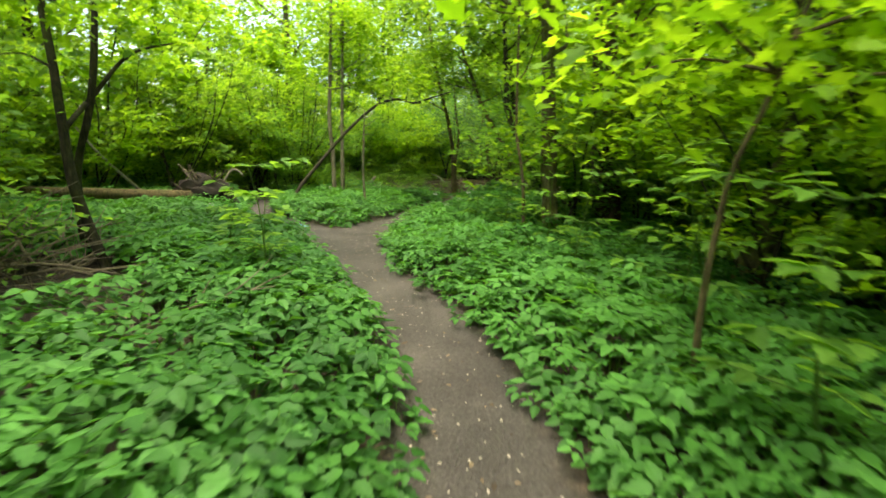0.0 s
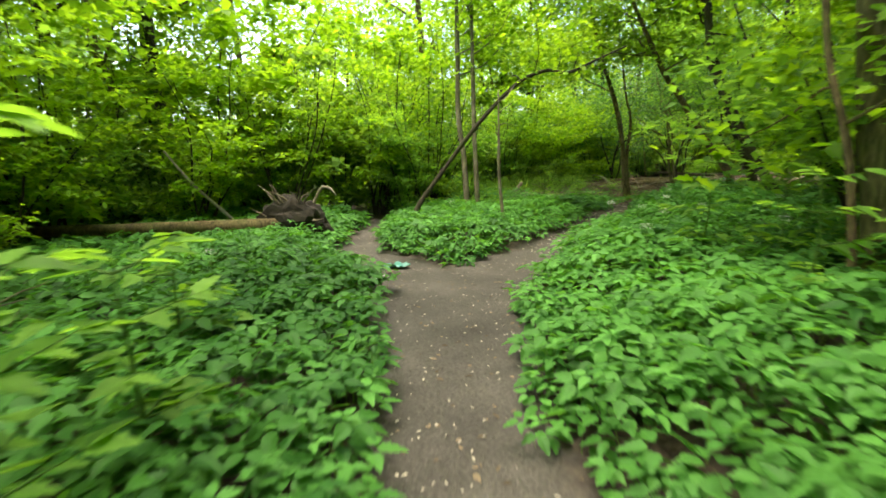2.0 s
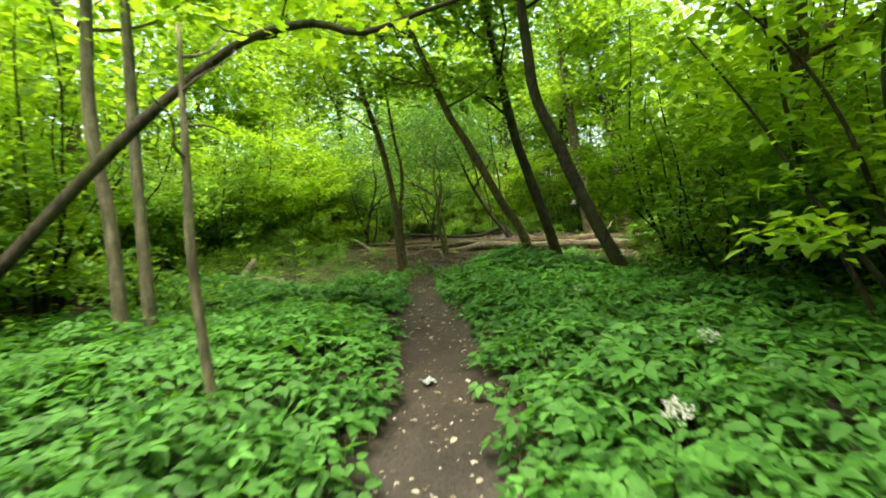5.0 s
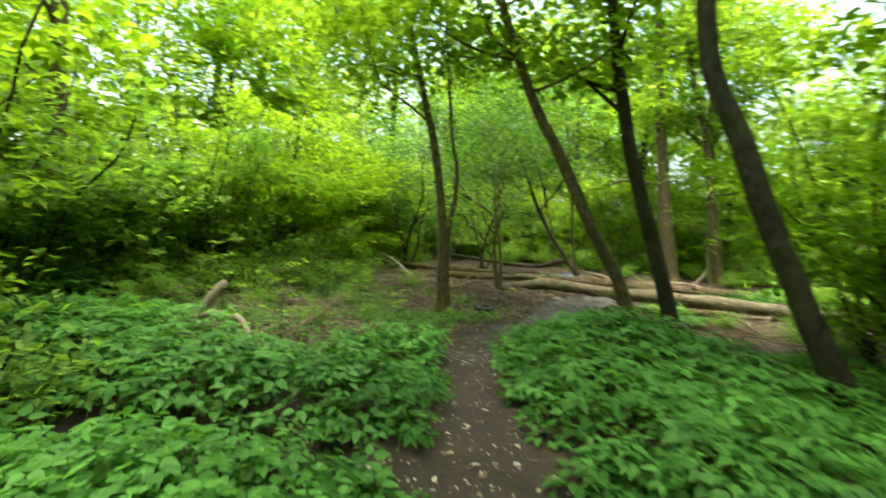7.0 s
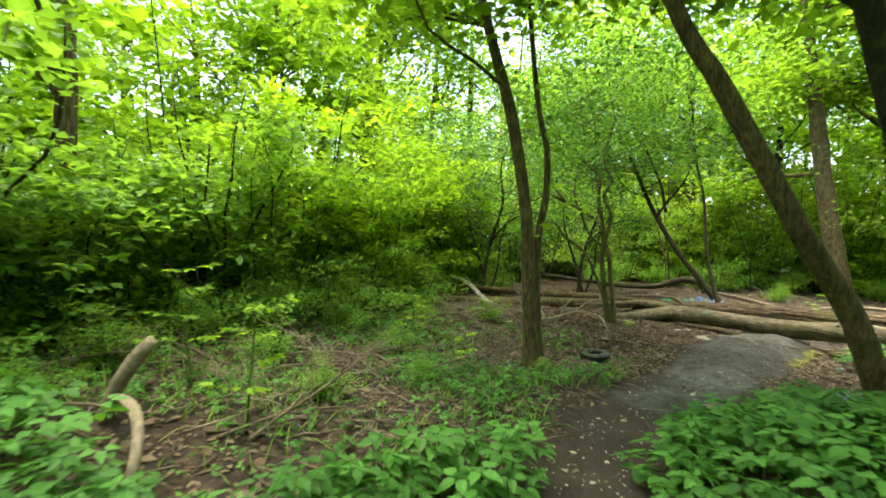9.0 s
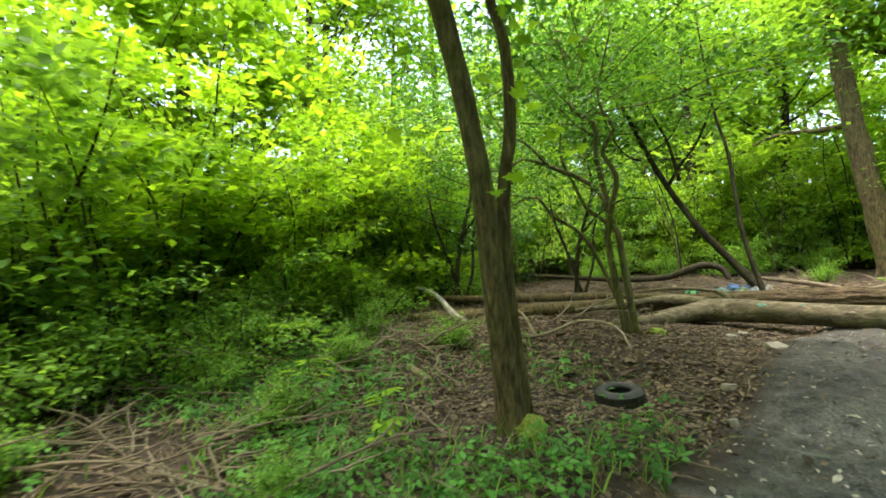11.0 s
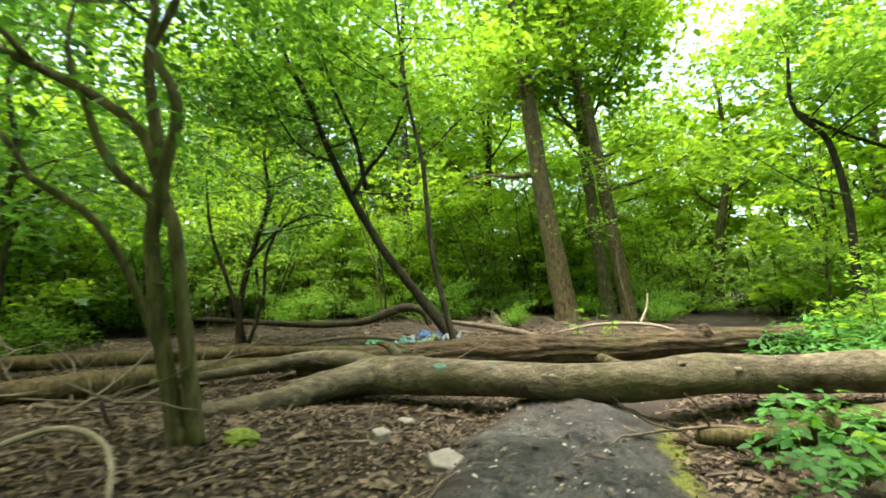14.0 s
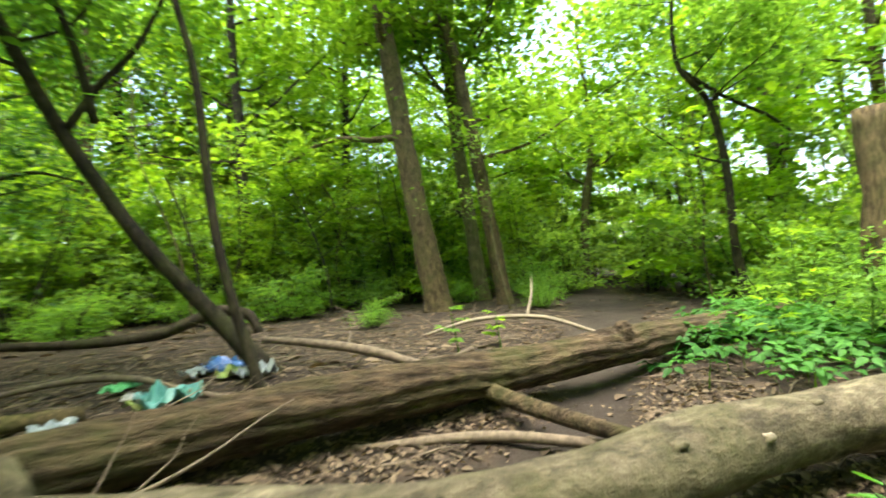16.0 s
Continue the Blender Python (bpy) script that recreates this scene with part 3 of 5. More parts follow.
tree("bent_tree", [(2.1, 27.52, 0.1), (1.5, 27.53, 0.87), (1.02, 27.57, 1.51), (0.46, 27.61, 2.52), (-0.02, 27.63, 3.66), (-0.4, 27.65, 4.5), (-0.8, 27.7, 6.5)], [0.085, 0.066, 0.058, 0.05, 0.042, 0.034, 0.015],
     "dark bent tree leaning out of the leaf litter", BARK_DARK, seed=16, limbs=14, limb_from=2.2, limb_len=2.2, count=5500, size=0.12, leaf=BUSH, shape=LEAF,
     extra=[([(0.62, 27.6, 2.2), (0.86, 27.6, 2.6), (1.16, 27.6, 3.0), (1.5, 27.6, 3.8)], [0.035, 0.03, 0.025, 0.01]), ([(0.83, 27.6, 2.3), (0.66, 27.6, 3.05), (0.31, 27.6, 3.92), (0.0, 27.7, 5)], [0.035, 0.03, 0.022, 0.01])])
tree("thin_tree", [(2.0, 27.0, 0.1), (1.72, 27.1, 1.3), (1.6, 27.2, 2.6), (1.4, 27.3, 3.6), (1.2, 27.3, 5.5)], [0.044, 0.036, 0.03, 0.025, 0.012], "thin dark sapling crossing the bent tree", BARK_DARK, seed=17,
     limbs=10, limb_from=2.4, limb_len=1.7, count=2600, size=0.12, leaf=BUSH, shape=LEAF)
tree("tall_tree", rise([(5.6, 33.0, 0.0), (5.1, 33.0, 2.9), (4.75, 32.95, 5.5), (4.45, 32.9, 7.7)], 15), [0.3, 0.24, 0.21, 0.18, 0.12, 0.04], "tall brown forest tree with a straight trunk", BARK, seed=18, limbs=16, limb_from=2.6, limb_len=3.6, count=9000, size=0.22, shape=LEAF_S, spread=0.6)
tree("tall_tree", rise([(7.6, 35.0, 0.1), (7.2, 35.0, 3.5), (6.9, 35.0, 7.0)], 15), [0.22, 0.18, 0.15, 0.1, 0.03], "tall grey-brown forest tree", BARK_GREEN, seed=19, limbs=16, limb_from=3, limb_len=3.4, count=9000, size=0.22, shape=LEAF_S, spread=0.6)
tree("tall_tree", rise([(7.35, 33.2, 0.1), (6.8, 33.1, 3.3), (6.3, 33, 5.9), (5.7, 32.9, 7.8)], 13), [0.19, 0.16, 0.13, 0.1, 0.07, 0.02], "leaning grey-brown forest tree", BARK, seed=20, limbs=14, limb_from=3, limb_len=3.0, count=7000, size=0.22, shape=LEAF_S, spread=0.6)
tree("dark_branching_tree", [(9.9, 29.0, 0.0), (9.65, 29.0, 1.1), (9.55, 28.95, 2.3), (9.29, 28.98, 3.55), (8.75, 29.1, 4.3), (8.8, 29.1, 6)], [0.09, 0.075, 0.065, 0.055, 0.04, 0.02], "dark crooked tree with forked boughs", BARK_DARK, seed=21, limbs=9, limb_from=2.2,
     limb_len=2.0, count=3600, size=0.13, leaf=BUSH, extra=[([(8.85, 29.12, 4.15), (9.53, 28.89, 3.66), (10.33, 28.61, 3.22), (10.95, 28.4, 2.64)], [0.04, 0.035, 0.03, 0.015])])
tree("pale_trunk_tree", rise([(17.0, 32.9, 0.0), (16.52, 32.7, 3.19), (16.2, 32.65, 6.5)], 13), [0.26, 0.22, 0.2, 0.12, 0.04], "tall pale-barked tree among green bushes", BARK_PALE, seed=22, limbs=12, limb_from=4, limb_len=3, count=3000, size=0.2, shape=LEAF_S, spread=0.6)
tree("slim_tree", rise([(-11.6, 28.8, 0.0), (-11.4, 28.9, 4.4), (-11.0, 29.0, 10)], 14), [0.2, 0.16, 0.11, 0.08, 0.03], "slim dark tree rising above the bushes", BARK_DARK, seed=23, limbs=9, limb_from=7, limb_len=2.2, count=1500, size=0.2, spread=0.5)
tree("arching_sapling", [(-1.0, 11.4, 0.05), (-0.9, 11.65, 0.5), (-0.62, 12.05, 1.1), (-0.2, 12.5, 1.85), (0.2, 12.85, 2.4), (0.6, 13.1, 2.78), (1.1, 13.25, 2.9), (1.5, 13.3, 2.8), (2.0, 13.4, 2.95), (2.5, 13.5, 3.1)],
     [0.06, 0.05, 0.046, 0.043, 0.04, 0.036, 0.032, 0.026, 0.02, 0.012], "black bent stem arching over the green herbs", BARK_DARK, seed=24, limbs=5, limb_from=1.9, limb_len=1.1, count=500, size=0.12, leaf=SPRAY, sides=8, flare=0.2, category="sapling")
for k, (ln, r) in enumerate([([(-0.75, 13.3, 0.0), (-0.85, 13.4, 1.0), (-0.95, 13.5, 2.0), (-1.02, 13.6, 2.9)], 0.062), ([(-0.98, 13.2, 0), (-1.15, 13.35, 1.3), (-1.32, 13.4, 2.3), (-1.45, 13.6, 3.7)], 0.07)]):
    tree("pale_trunk_tree", rise(ln, 8), [r, r * 0.9, r * 0.85, r * 0.8, r * 0.5, 0.015], "slender pale-barked tree standing in the herbs", BARK_PALE, seed=25 + k, limbs=8, limb_from=2.4, limb_len=1.8, count=1600, size=0.13, leaf=SPRAY, sides=9)
tree("dead_sapling", [(1.0, 11.9, 0.1), (0.87, 11.95, 0.97), (0.84, 12.0, 1.68), (0.78, 12.1, 2.5)], [0.035, 0.03, 0.024, 0.01], "thin bleached dead stem standing in the herbs", BARK_PALE, seed=27, limbs=4, limb_from=0.7, limb_len=0.6, count=0, sides=7, category="dead sapling")
tree("thick_tree", rise([(6.85, 12.0, 0.0), (6.6, 12.1, 1.7), (6.4, 12.3, 3.4)], 13), [0.3, 0.26, 0.24, 0.15, 0.05], "thick reddish-brown tree behind the herb carpet", BARK_FURROW, seed=28, limbs=14, limb_from=2.6, limb_len=3, count=4200, size=0.15, leaf=SPRAY, flare=0.5)
tree("young_tree", rise([(2.5, 4.9, 0.0), (2.3, 4.75, 0.9), (2.2, 4.75, 1.55), (2.05, 4.8, 2.1), (1.85, 4.85, 2.75)], 6), [0.055, 0.05, 0.045, 0.04, 0.035, 0.02, 0.01], "thin dark young tree at the brush pile", BARK_DARK, seed=29, limbs=10, limb_from=1.7,
     limb_len=1.7, count=1500, size=0.14, leaf=SPRAY, sides=8, limb_up=0.0, extra=[([(2.2, 4.75, 1.5), (1.95, 5.2, 1.9), (2.0, 5.6, 2.4), (2.2, 6.0, 2.6)], [0.03, 0.025, 0.02, 0.01])])
tree("young_tree", rise([(1.75, 5.1, 0.0), (1.87, 5.0, 1.0), (2.0, 5.14, 1.83), (1.91, 5.33, 2.9)], 7), [0.05, 0.04, 0.038, 0.03, 0.02, 0.01], "thin dark young tree with layered bright leaves", BARK_DARK, seed=30, limbs=10, limb_from=2, limb_len=1.8, count=1500, size=0.14, leaf=SPRAY, sides=8, limb_up=0.0)
tree("young_tree", rise([(5.85, 9.1, 0.1), (5.75, 9.15, 1.08), (5.58, 9.2, 1.82), (5.5, 9.3, 2.6)], 5.5), [0.03, 0.026, 0.022, 0.02, 0.014, 0.006], "thin upright maple sapling in the herbs", BARK, seed=31, limbs=11, limb_from=1.1, limb_len=1.3, count=1000, size=0.13, leaf=SPRAY, sides=7, limb_up=0.0)
tree("young_tree", rise([(7.99, 4.9, 0.1), (7.96, 4.9, 0.58), (7.97, 4.9, 1.0), (8.01, 4.9, 1.43), (8.14, 4.9, 1.88)], 4.5), [0.024, 0.021, 0.019, 0.016, 0.014, 0.01, 0.005], "slim young maple with layered leaves by the path", BARK, seed=32, limbs=13, limb_from=1.0, limb_len=1.3, count=1500, size=0.13, leaf=SPRAY, sides=7, limb_up=0.0)

# ---- understorey built once, then copied ----
rng0 = np.random.default_rng(5)


def bush(name, height, spread, n_leaves, mat, seed, label, size=0.11, bark=BARK_DARK, shape=LEAF, stems=7, start=0.34):
    rng = np.random.default_rng(seed)
    t = thing(name, (0, 0, 0), label, "bush", "understorey bushes")
    pts_all = []
    for i in range(stems):
        a = 2 * math.pi * i / stems + rng.normal(0, 0.4)
        lean = rng.uniform(0.15, 0.8) * spread / height
        pts, rr = bough(rng, (0.12 * math.cos(a), 0.12 * math.sin(a), -0.1), (math.cos(a) * lean, math.sin(a) * lean, 1), height * rng.uniform(0.6, 1.05), 0.03, 0.16, 0.05, 6)
        part("stem", mesh_of("stem", *tube(pts, rr, 5, 0.05, seed + i, 0.3), bark), t)
        pts_all.append((pts, start))
        for _ in range(5):
            q = pts[rng.integers(1, len(pts))]
            a2 = rng.uniform(0, 2 * math.pi)
            sub, sr = bough(rng, q, (math.cos(a2), math.sin(a2), 0.15), spread * rng.uniform(0.35, 0.8), 0.012, 0.2, 0.0, 4)
            pts_all.append((sub, 0.1))
    P = np.concatenate([along(rng, q, n_leaves // len(pts_all) + 1, s, 0.17) for q, s in pts_all])
    P = P[P[:, 2] > 0.12]
    part("foliage", leaf_mesh("foliage", rng, P, size * rng.uniform(0.6, 1.3, len(P)), shape, mat, tilt=26), t)
    return t


BUSHES = [bush("hazel_bush", 3.4, 1.9, 4200, BUSH, 41, "dense mid-green hazel bush of many thin stems", 0.125, shape=LEAF_D),
          bush("maple_bush", 4.8, 2.3, 4200, SPRAY, 42, "airy yellow-green young maple with layered leaves", 0.145, shape=LEAF_D),
          bush("elder_bush", 2.3, 1.6, 3600, BUSH, 43, "low leafy green bush on the woodland floor", 0.1, shape=LEAF_D),
          bush("dark_bush", 3.0, 1.5, 3600, DARKLEAF, 44, "dense bush of dark green leaves", 0.11, shape=LEAF_D),
          bush("thin_bush", 4.6, 1.7, 3000, CANOPY, 45, "sparse bright green bush of thin upright stems", 0.14, stems=9, shape=LEAF_D)]
BUSHES.append(bush("bramble_bush", 1.3, 1.4, 3200, BUSH, 49, "low green bramble spreading over soil", 0.09, stems=9, shape=LEAF_D, start=0.05))
LOW = [bush("low_thicket", 2.4, 2.1, 2500, MIST, 50, "soft green thicket with leaves down to the ground", 0.15, shape=LEAF_D, stems=9, start=0.03),
       bush("low_thicket", 1.5, 1.7, 1900, BUSH, 51, "low soft green undergrowth at the wood's edge", 0.12, shape=LEAF_D, stems=9, start=0.03)]
FAR_BUSHES = [bush("hazel_thicket", 4.2, 2.6, 3000, MIST, 46, "distant mid-green thicket of thin stems", 0.24, shape=LEAF_D, stems=6, start=0.08),
              bush("maple_thicket", 6.2, 2.9, 3200, SPRAY, 47, "distant yellow-green thicket of young maples", 0.26, shape=LEAF_D, stems=6, start=0.12),
              bush("shady_thicket", 3.4, 2.4, 2800, BUSH, 48, "distant deep green thicket", 0.22, shape=LEAF_D, stems=6, start=0.05)]


def place(src, x, y, s=1.0, turn=0.0):
    c = copy_thing(src, pose(x, y, gh(x, y), 0, 0, turn))
    c.scale = (s, s, s * rng0.uniform(0.9, 1.1))
    return c


def clear_of(x, y):
    """True where bushes may stand."""
    o = float(off_path(np.array([x]), np.array([y]))[0])
    if -4.8 < x < 3 and 15.2 < y < 19.6:
        return False
    if y < 11:
        return o > 3.0 and not (x > -3.4 and x < 8.3 and y > 4.6 and y < 11.5)
    if 12.6 < y < 20 and x < 1.5:
        return x < -4.6
    if y < 20:
        return o > (2.2 if x < 1 else 3.2)
    if -4.4 < x < 9 and y < 36.5:
        return False
    if 9 <= x < 11 and y < 30:
        return o > 2.6 and y > 28.5
    return o > 1.9


def sown(count, box, apart, ok):
    spots, tries = [], 0
    while len(spots) < count and tries < 12000:
        tries += 1
        x, y = rng0.uniform(box[0], box[1]), rng0.uniform(box[2], box[3])
        if ok(x, y) and all((x - a) ** 2 + (y - b) ** 2 > apart ** 2 for a, b in spots):
            spots.append((x, y))
    return spots


def middle(x, y):
    return abs(x - (7.5 - 0.26 * y))


for x, y in sown(105, (-9, 17, -3, 37), 1.3, lambda x, y: clear_of(x, y) and middle(x, y) < 8.5):
    k = int(rng0.choice(5, p=[0.24, 0.38, 0.1, 0.03, 0.25])) if y < 17 else int(rng0.choice(5, p=[0.05, 0.5, 0.0, 0.0, 0.45]))
    place(BUSHES[k], x, y, rng0.uniform(0.75, 1.2), rng0.uniform(0, 360))
for x, y, k, sc in [(-4.2, 8.6, 1, 0.9), (-5.2, 10.6, 0, 0.9), (-4.6, 12.2, 1, 0.9), (-2.4, 2.8, 1, 0.9), (-4.0, 4.2, 1, 0.9), (-5.6, 7.0, 0, 1.0), (-6.6, 9.2, 1, 1.0), (-3.6, 10.2, 4, 0.9), (-0.2, 1.6, 1, 0.9), (1.0, -0.4, 1, 0.9),
                    (-0.5, 37.5, 1, 1.1), (3.5, 38.0, 1, 1.1), (7.5, 39.0, 1, 1.2), (-4.0, 36.0, 1, 1.1), (12.0, 39.0, 1, 1.2), (9.9, 5.3, 1, 0.8), (9.6, 7.2, 1, 0.9), (10.2, 10.2, 1, 0.85), (9.4, 12.2, 4, 0.9), (-2.6, 5.4, 1, 0.8), (-1.0, 4.0, 0, 0.8), (0.9, 2.9, 4, 0.8),
                    # Kind 3 here: dark leaf colour stands in for shade on the left.
                    (-5.0, 20.6, 4, 0.7), (-4.4, 22.6, 1, 0.6), (-6.0, 21.4, 1, 0.9), (-5.2, 24.4, 3, 1.1), (-5.6, 26.2, 3, 1.2), (-5.2, 28.4, 3, 1.1), (-5.8, 30.2, 3, 1.2), (-4.0, 31.2, 3, 0.9),
                    (-2.4, 34.4, 4, 0.9), (1.0, 36.0, 4, 0.9), (4.0, 36.4, 4, 0.9), (9.8, 36.0, 4, 0.9), (10.2, 28.4, 1, 0.6),
                    (-3.8, 21.2, 5, 0.8), (-4.2, 22.4, 5, 0.9), (-3.9, 23.7, 5, 0.8), (-4.4, 25.0, 5, 0.9), (-3.4, 27.3, 5, 0.7), (-4.0, 19.9, 5, 0.8), (-5.0, 18.6, 5, 0.9), (-5.2, 17.2, 5, 0.9),
                    (-1.6, 33.5, 5, 0.6), (0.6, 34.6, 5, 0.7), (2.8, 34.0, 5, 0.5), (4.6, 35.0, 5, 0.7), (6.8, 34.4, 5, 0.5), (8.4, 33.6, 5, 0.6), (7.3, 31.6, 5, 0.5), (8.2, 25.9, 5, 0.8), (9.0, 26.6, 5, 0.9), (7.3, 25.6, 5, 0.6), (8.6, 27.6, 5, 0.7), (3.6, 30.6, 5, 0.35),
                    (-2.6, 12.9, 0, 0.8), (-3.4, 14.4, 4, 0.9), (-4.0, 13.0, 1, 0.9), (5.9, 19.2, 2, 0.9), (6.9, 17.2, 1, 0.9), (6.4, 21.0, 0, 0.8)]:
    place(BUSHES[k], x, y, sc, rng0.uniform(0, 360))
for b, (x, y) in zip(BUSHES, [(-6.2, 23.0), (-4.2, 6.2), (-5.6, 19.4), (-7.4, 21.6), (10.6, 9.4), (-5.4, 26.8)]):
    b.location = (x, y, gh(x, y))
LOWS = [(-0.8, 36.4, 0, 1.0), (1.6, 37.2, 0, 1.1), (3.6, 35.6, 1, 1.0), (5.4, 37.4, 0, 1.2), (7.2, 36.6, 1, 1.1), (8.6, 38.2, 0, 1.2), (10.6, 35.6, 0, 1.1), (11.8, 33.2, 0, 1.1), (12.4, 30.4, 0, 1.0), (10.9, 29.8, 1, 1.1),
        (13.6, 28.2, 0, 1.1), (11.4, 27.2, 1, 1.1), (-2.8, 35.4, 0, 1.0), (-4.6, 33.8, 0, 1.1), (-5.6, 31.4, 0, 1.0), (-6.4, 29.2, 0, 1.1), (-6.0, 27.4, 1, 1.2), (-6.2, 25.2, 0, 1.0), (-6.6, 23.4, 0, 1.0), (-5.8, 20.2, 0, 0.9), (-6.4, 18.2, 0, 1.0),
        (-6.8, 16.0, 0, 1.0), (-5.4, 14.6, 1, 1.1), (-4.6, 10.8, 0, 0.8), (-5.6, 8.4, 0, 0.9), (-5.2, 5.6, 0, 0.9), (-3.4, 3.6, 0, 0.9), (-1.2, 2.4, 1, 0.9), (8.8, 18.4, 0, 1.0), (8.2, 21.6, 0, 1.0), (9.0, 24.0, 1, 1.1), (7.6, 15.4, 0, 1.0),
        (8.4, 12.6, 0, 0.9), (9.4, 8.6, 1, 1.1), (-1.6, 14.2, 1, 0.7), (2.2, 33.8, 1, 0.8), (-1.2, 33.2, 1, 0.7), (9.0, 34.6, 1, 0.9)]
for i, (x, y, k, sc) in enumerate(LOWS):
    place(LOW[k], x, y, sc, 77 * i)
for b, (x, y) in zip(LOW, [(14.2, 31.6), (-7.2, 12.2)]):
    b.location = (x, y, gh(x, y))
for i, (x, y, sc) in enumerate([(-3.6, 17.6, 0.42), (-2.9, 18.9, 0.36), (-4.2, 18.9, 0.5), (-2.2, 20.4, 0.3), (-3.3, 20.6, 0.42), (-1.6, 18.3, 0.26), (-2.6, 21.8, 0.36), (-1.8, 22.9, 0.3), (-3.2, 23.0, 0.4), (-1.3, 19.5, 0.24), (-4.4, 20.2, 0.5), (-3.0, 16.6, 0.34), (5.6, 20.4, 0.5), (4.9, 23.0, 0.3), (6.0, 22.6, 0.45)]):
    place(BUSHES[5], x, y, sc, 61 * i)
ring = sown(115, (-22, 32, -10, 58), 2.2, lambda x, y: middle(x, y) >= 8 or y > 37 or y < -3)
for i, (x, y) in enumerate(ring):
    if i < 3:
        FAR_BUSHES[i].location = (x, y, gh(x, y))
    else:
        place(FAR_BUSHES[int(rng0.choice(3, p=[0.4, 0.45, 0.15]))], x, y, rng0.uniform(0.8, 1.3), rng0.uniform(0, 360))

# ---- the far wood ----
FORKS = []
for k in range(3):
    h = (11, 13, 9)[k]
    FORKS.append(tree("wood_tree", [(0, 0, 0), (0.15 * k, 0.1, h * 0.3), (0.1, 0.25 * k, h * 0.6), (0.3, 0.2, h)], [0.17, 0.14, 0.1, 0.03], "tall woodland tree with a bright leafy crown", (BARK, BARK_DARK, BARK_GREEN)[k], limbs=18, limb_from=3.0, limb_len=3.0,
                      count=3000, size=0.25, spread=0.6, shape=LEAF_D, seed=60 + k, category="tree", group="trees of the wood", sides=8))
stand = []
tries = 0
while len(stand) < 92 and tries < 9000:
    tries += 1
    x, y = rng0.uniform(-18, 26), rng0.uniform(-8, 54)
    o = float(off_path(np.array([x]), np.array([y]))[0])
    if o < 4.2 or (-7.5 < x < 9 and 16 < y < 36.5) or (2.5 < x < 9 and 5 < y < 13):
        continue
    if all((x - a) ** 2 + (y - b) ** 2 > 3.0 ** 2 for a, b in stand):
        stand.append((x, y))
for i, (x, y) in enumerate(stand):
    m = pose(x, y, gh(x, y), 0, 0, rng0.uniform(0, 360))
    s = rng0.uniform(0.75, 1.2)
    if i < 3:
        FORKS[i].matrix_world = m
        continue
    copy_thing(FORKS[int(rng0.integers(0, 3))], m).scale = (s, s, s)
# Trees at x 6.0-6.4 and (8.6, 7.6) are added to shade the right-hand herbs.
for i, (x, y) in enumerate([(6.4, 13.6), (-7.6, 9.0), (6.0, 10.4), (6.2, 16.6), (-9.0, 6.5), (8.6, 7.6), (8.2, 19.4), (9.0, 16.2), (-10.5, 10.5)]):
    copy_thing(FORKS[i % 3], pose(x, y, gh(x, y), 0, 0, 70 * i)).scale = (0.9, 0.9, 0.9)

for i, (x, y) in enumerate([(-6, 38.5), (-2.2, 40.5), (1.6, 39.4), (5.2, 41.5), (9.4, 40.2), (13.0, 37.6), (-9.6, 34.5), (-10, 29.5), (-9.6, 24.6), (16.0, 34.0), (3.6, 45.0), (-4.6, 45.0), (12.5, 45.0)]):
    copy_thing(FORKS[i % 3], pose(x, y, gh(x, y), 0, 0, 50 * i)).scale = (1.15, 1.15, 1.05)
for i, (x, y) in enumerate([(-8, 41), (-4, 42.5), (0, 43), (3.2, 42), (7, 43.5), (11, 42.5), (14.5, 40.5), (17.5, 37)]):
    place(FAR_BUSHES[1], x, y, 1.5, 40 * i)


for i, (x, y) in enumerate([(17, 48), (13.5, 48.5), (19.5, 45), (16.5, 51), (10.5, 47.5), (19, 41)]):
    place(FAR_BUSHES[i % 2], x, y, 1.3, 55 * i)


def far_wood():
    rng = np.random.default_rng(8)
    n = 60000
    a, r = rng.uniform(0, 2 * math.pi, n), rng.uniform(27, 52, n)
    h = rng.uniform(0, 1, n) ** 1.3 * 15 + 0.2
    keep = wave(a * 30, h, 1.1, 3) + 0.6 * wave(a * 60, h * 2, 1.2, 5) + rng.normal(0, 0.35, n) > -0.25 + 0.052 * h
    P = np.stack([3 + np.cos(a) * r, 19 + np.sin(a) * r * 1.05, h], 1)[keep]
    tagged(new("far_foliage", leaf_mesh("far_foliage", rng, P, rng.uniform(0.4, 0.75, len(P)), LEAF_D, MIST, tilt=35)), "distant green leaves of the surrounding wood", "foliage", kind="stuff")
    poles = []
    for i in range(110):
        b, q = rng.uniform(0, 2 * math.pi), rng.uniform(24, 50)
        x, y, t = 3 + math.cos(b) * q, 19 + math.sin(b) * q * 1.05, rng.uniform(0.06, 0.17)
        poles.append(tube([(x, y, -0.2), (x + rng.normal(0, 0.3), y, 5), (x + rng.normal(0, 0.6), y, 13)], [t, t * 0.8, t * 0.3], 6, 0.05, i, 2.0))
    tagged(new("far_trunks", mesh_of("far_trunks", *join(poles), BARK)), "distant thin brown trunks of the surrounding wood", "tree trunks", kind="stuff")


far_wood()


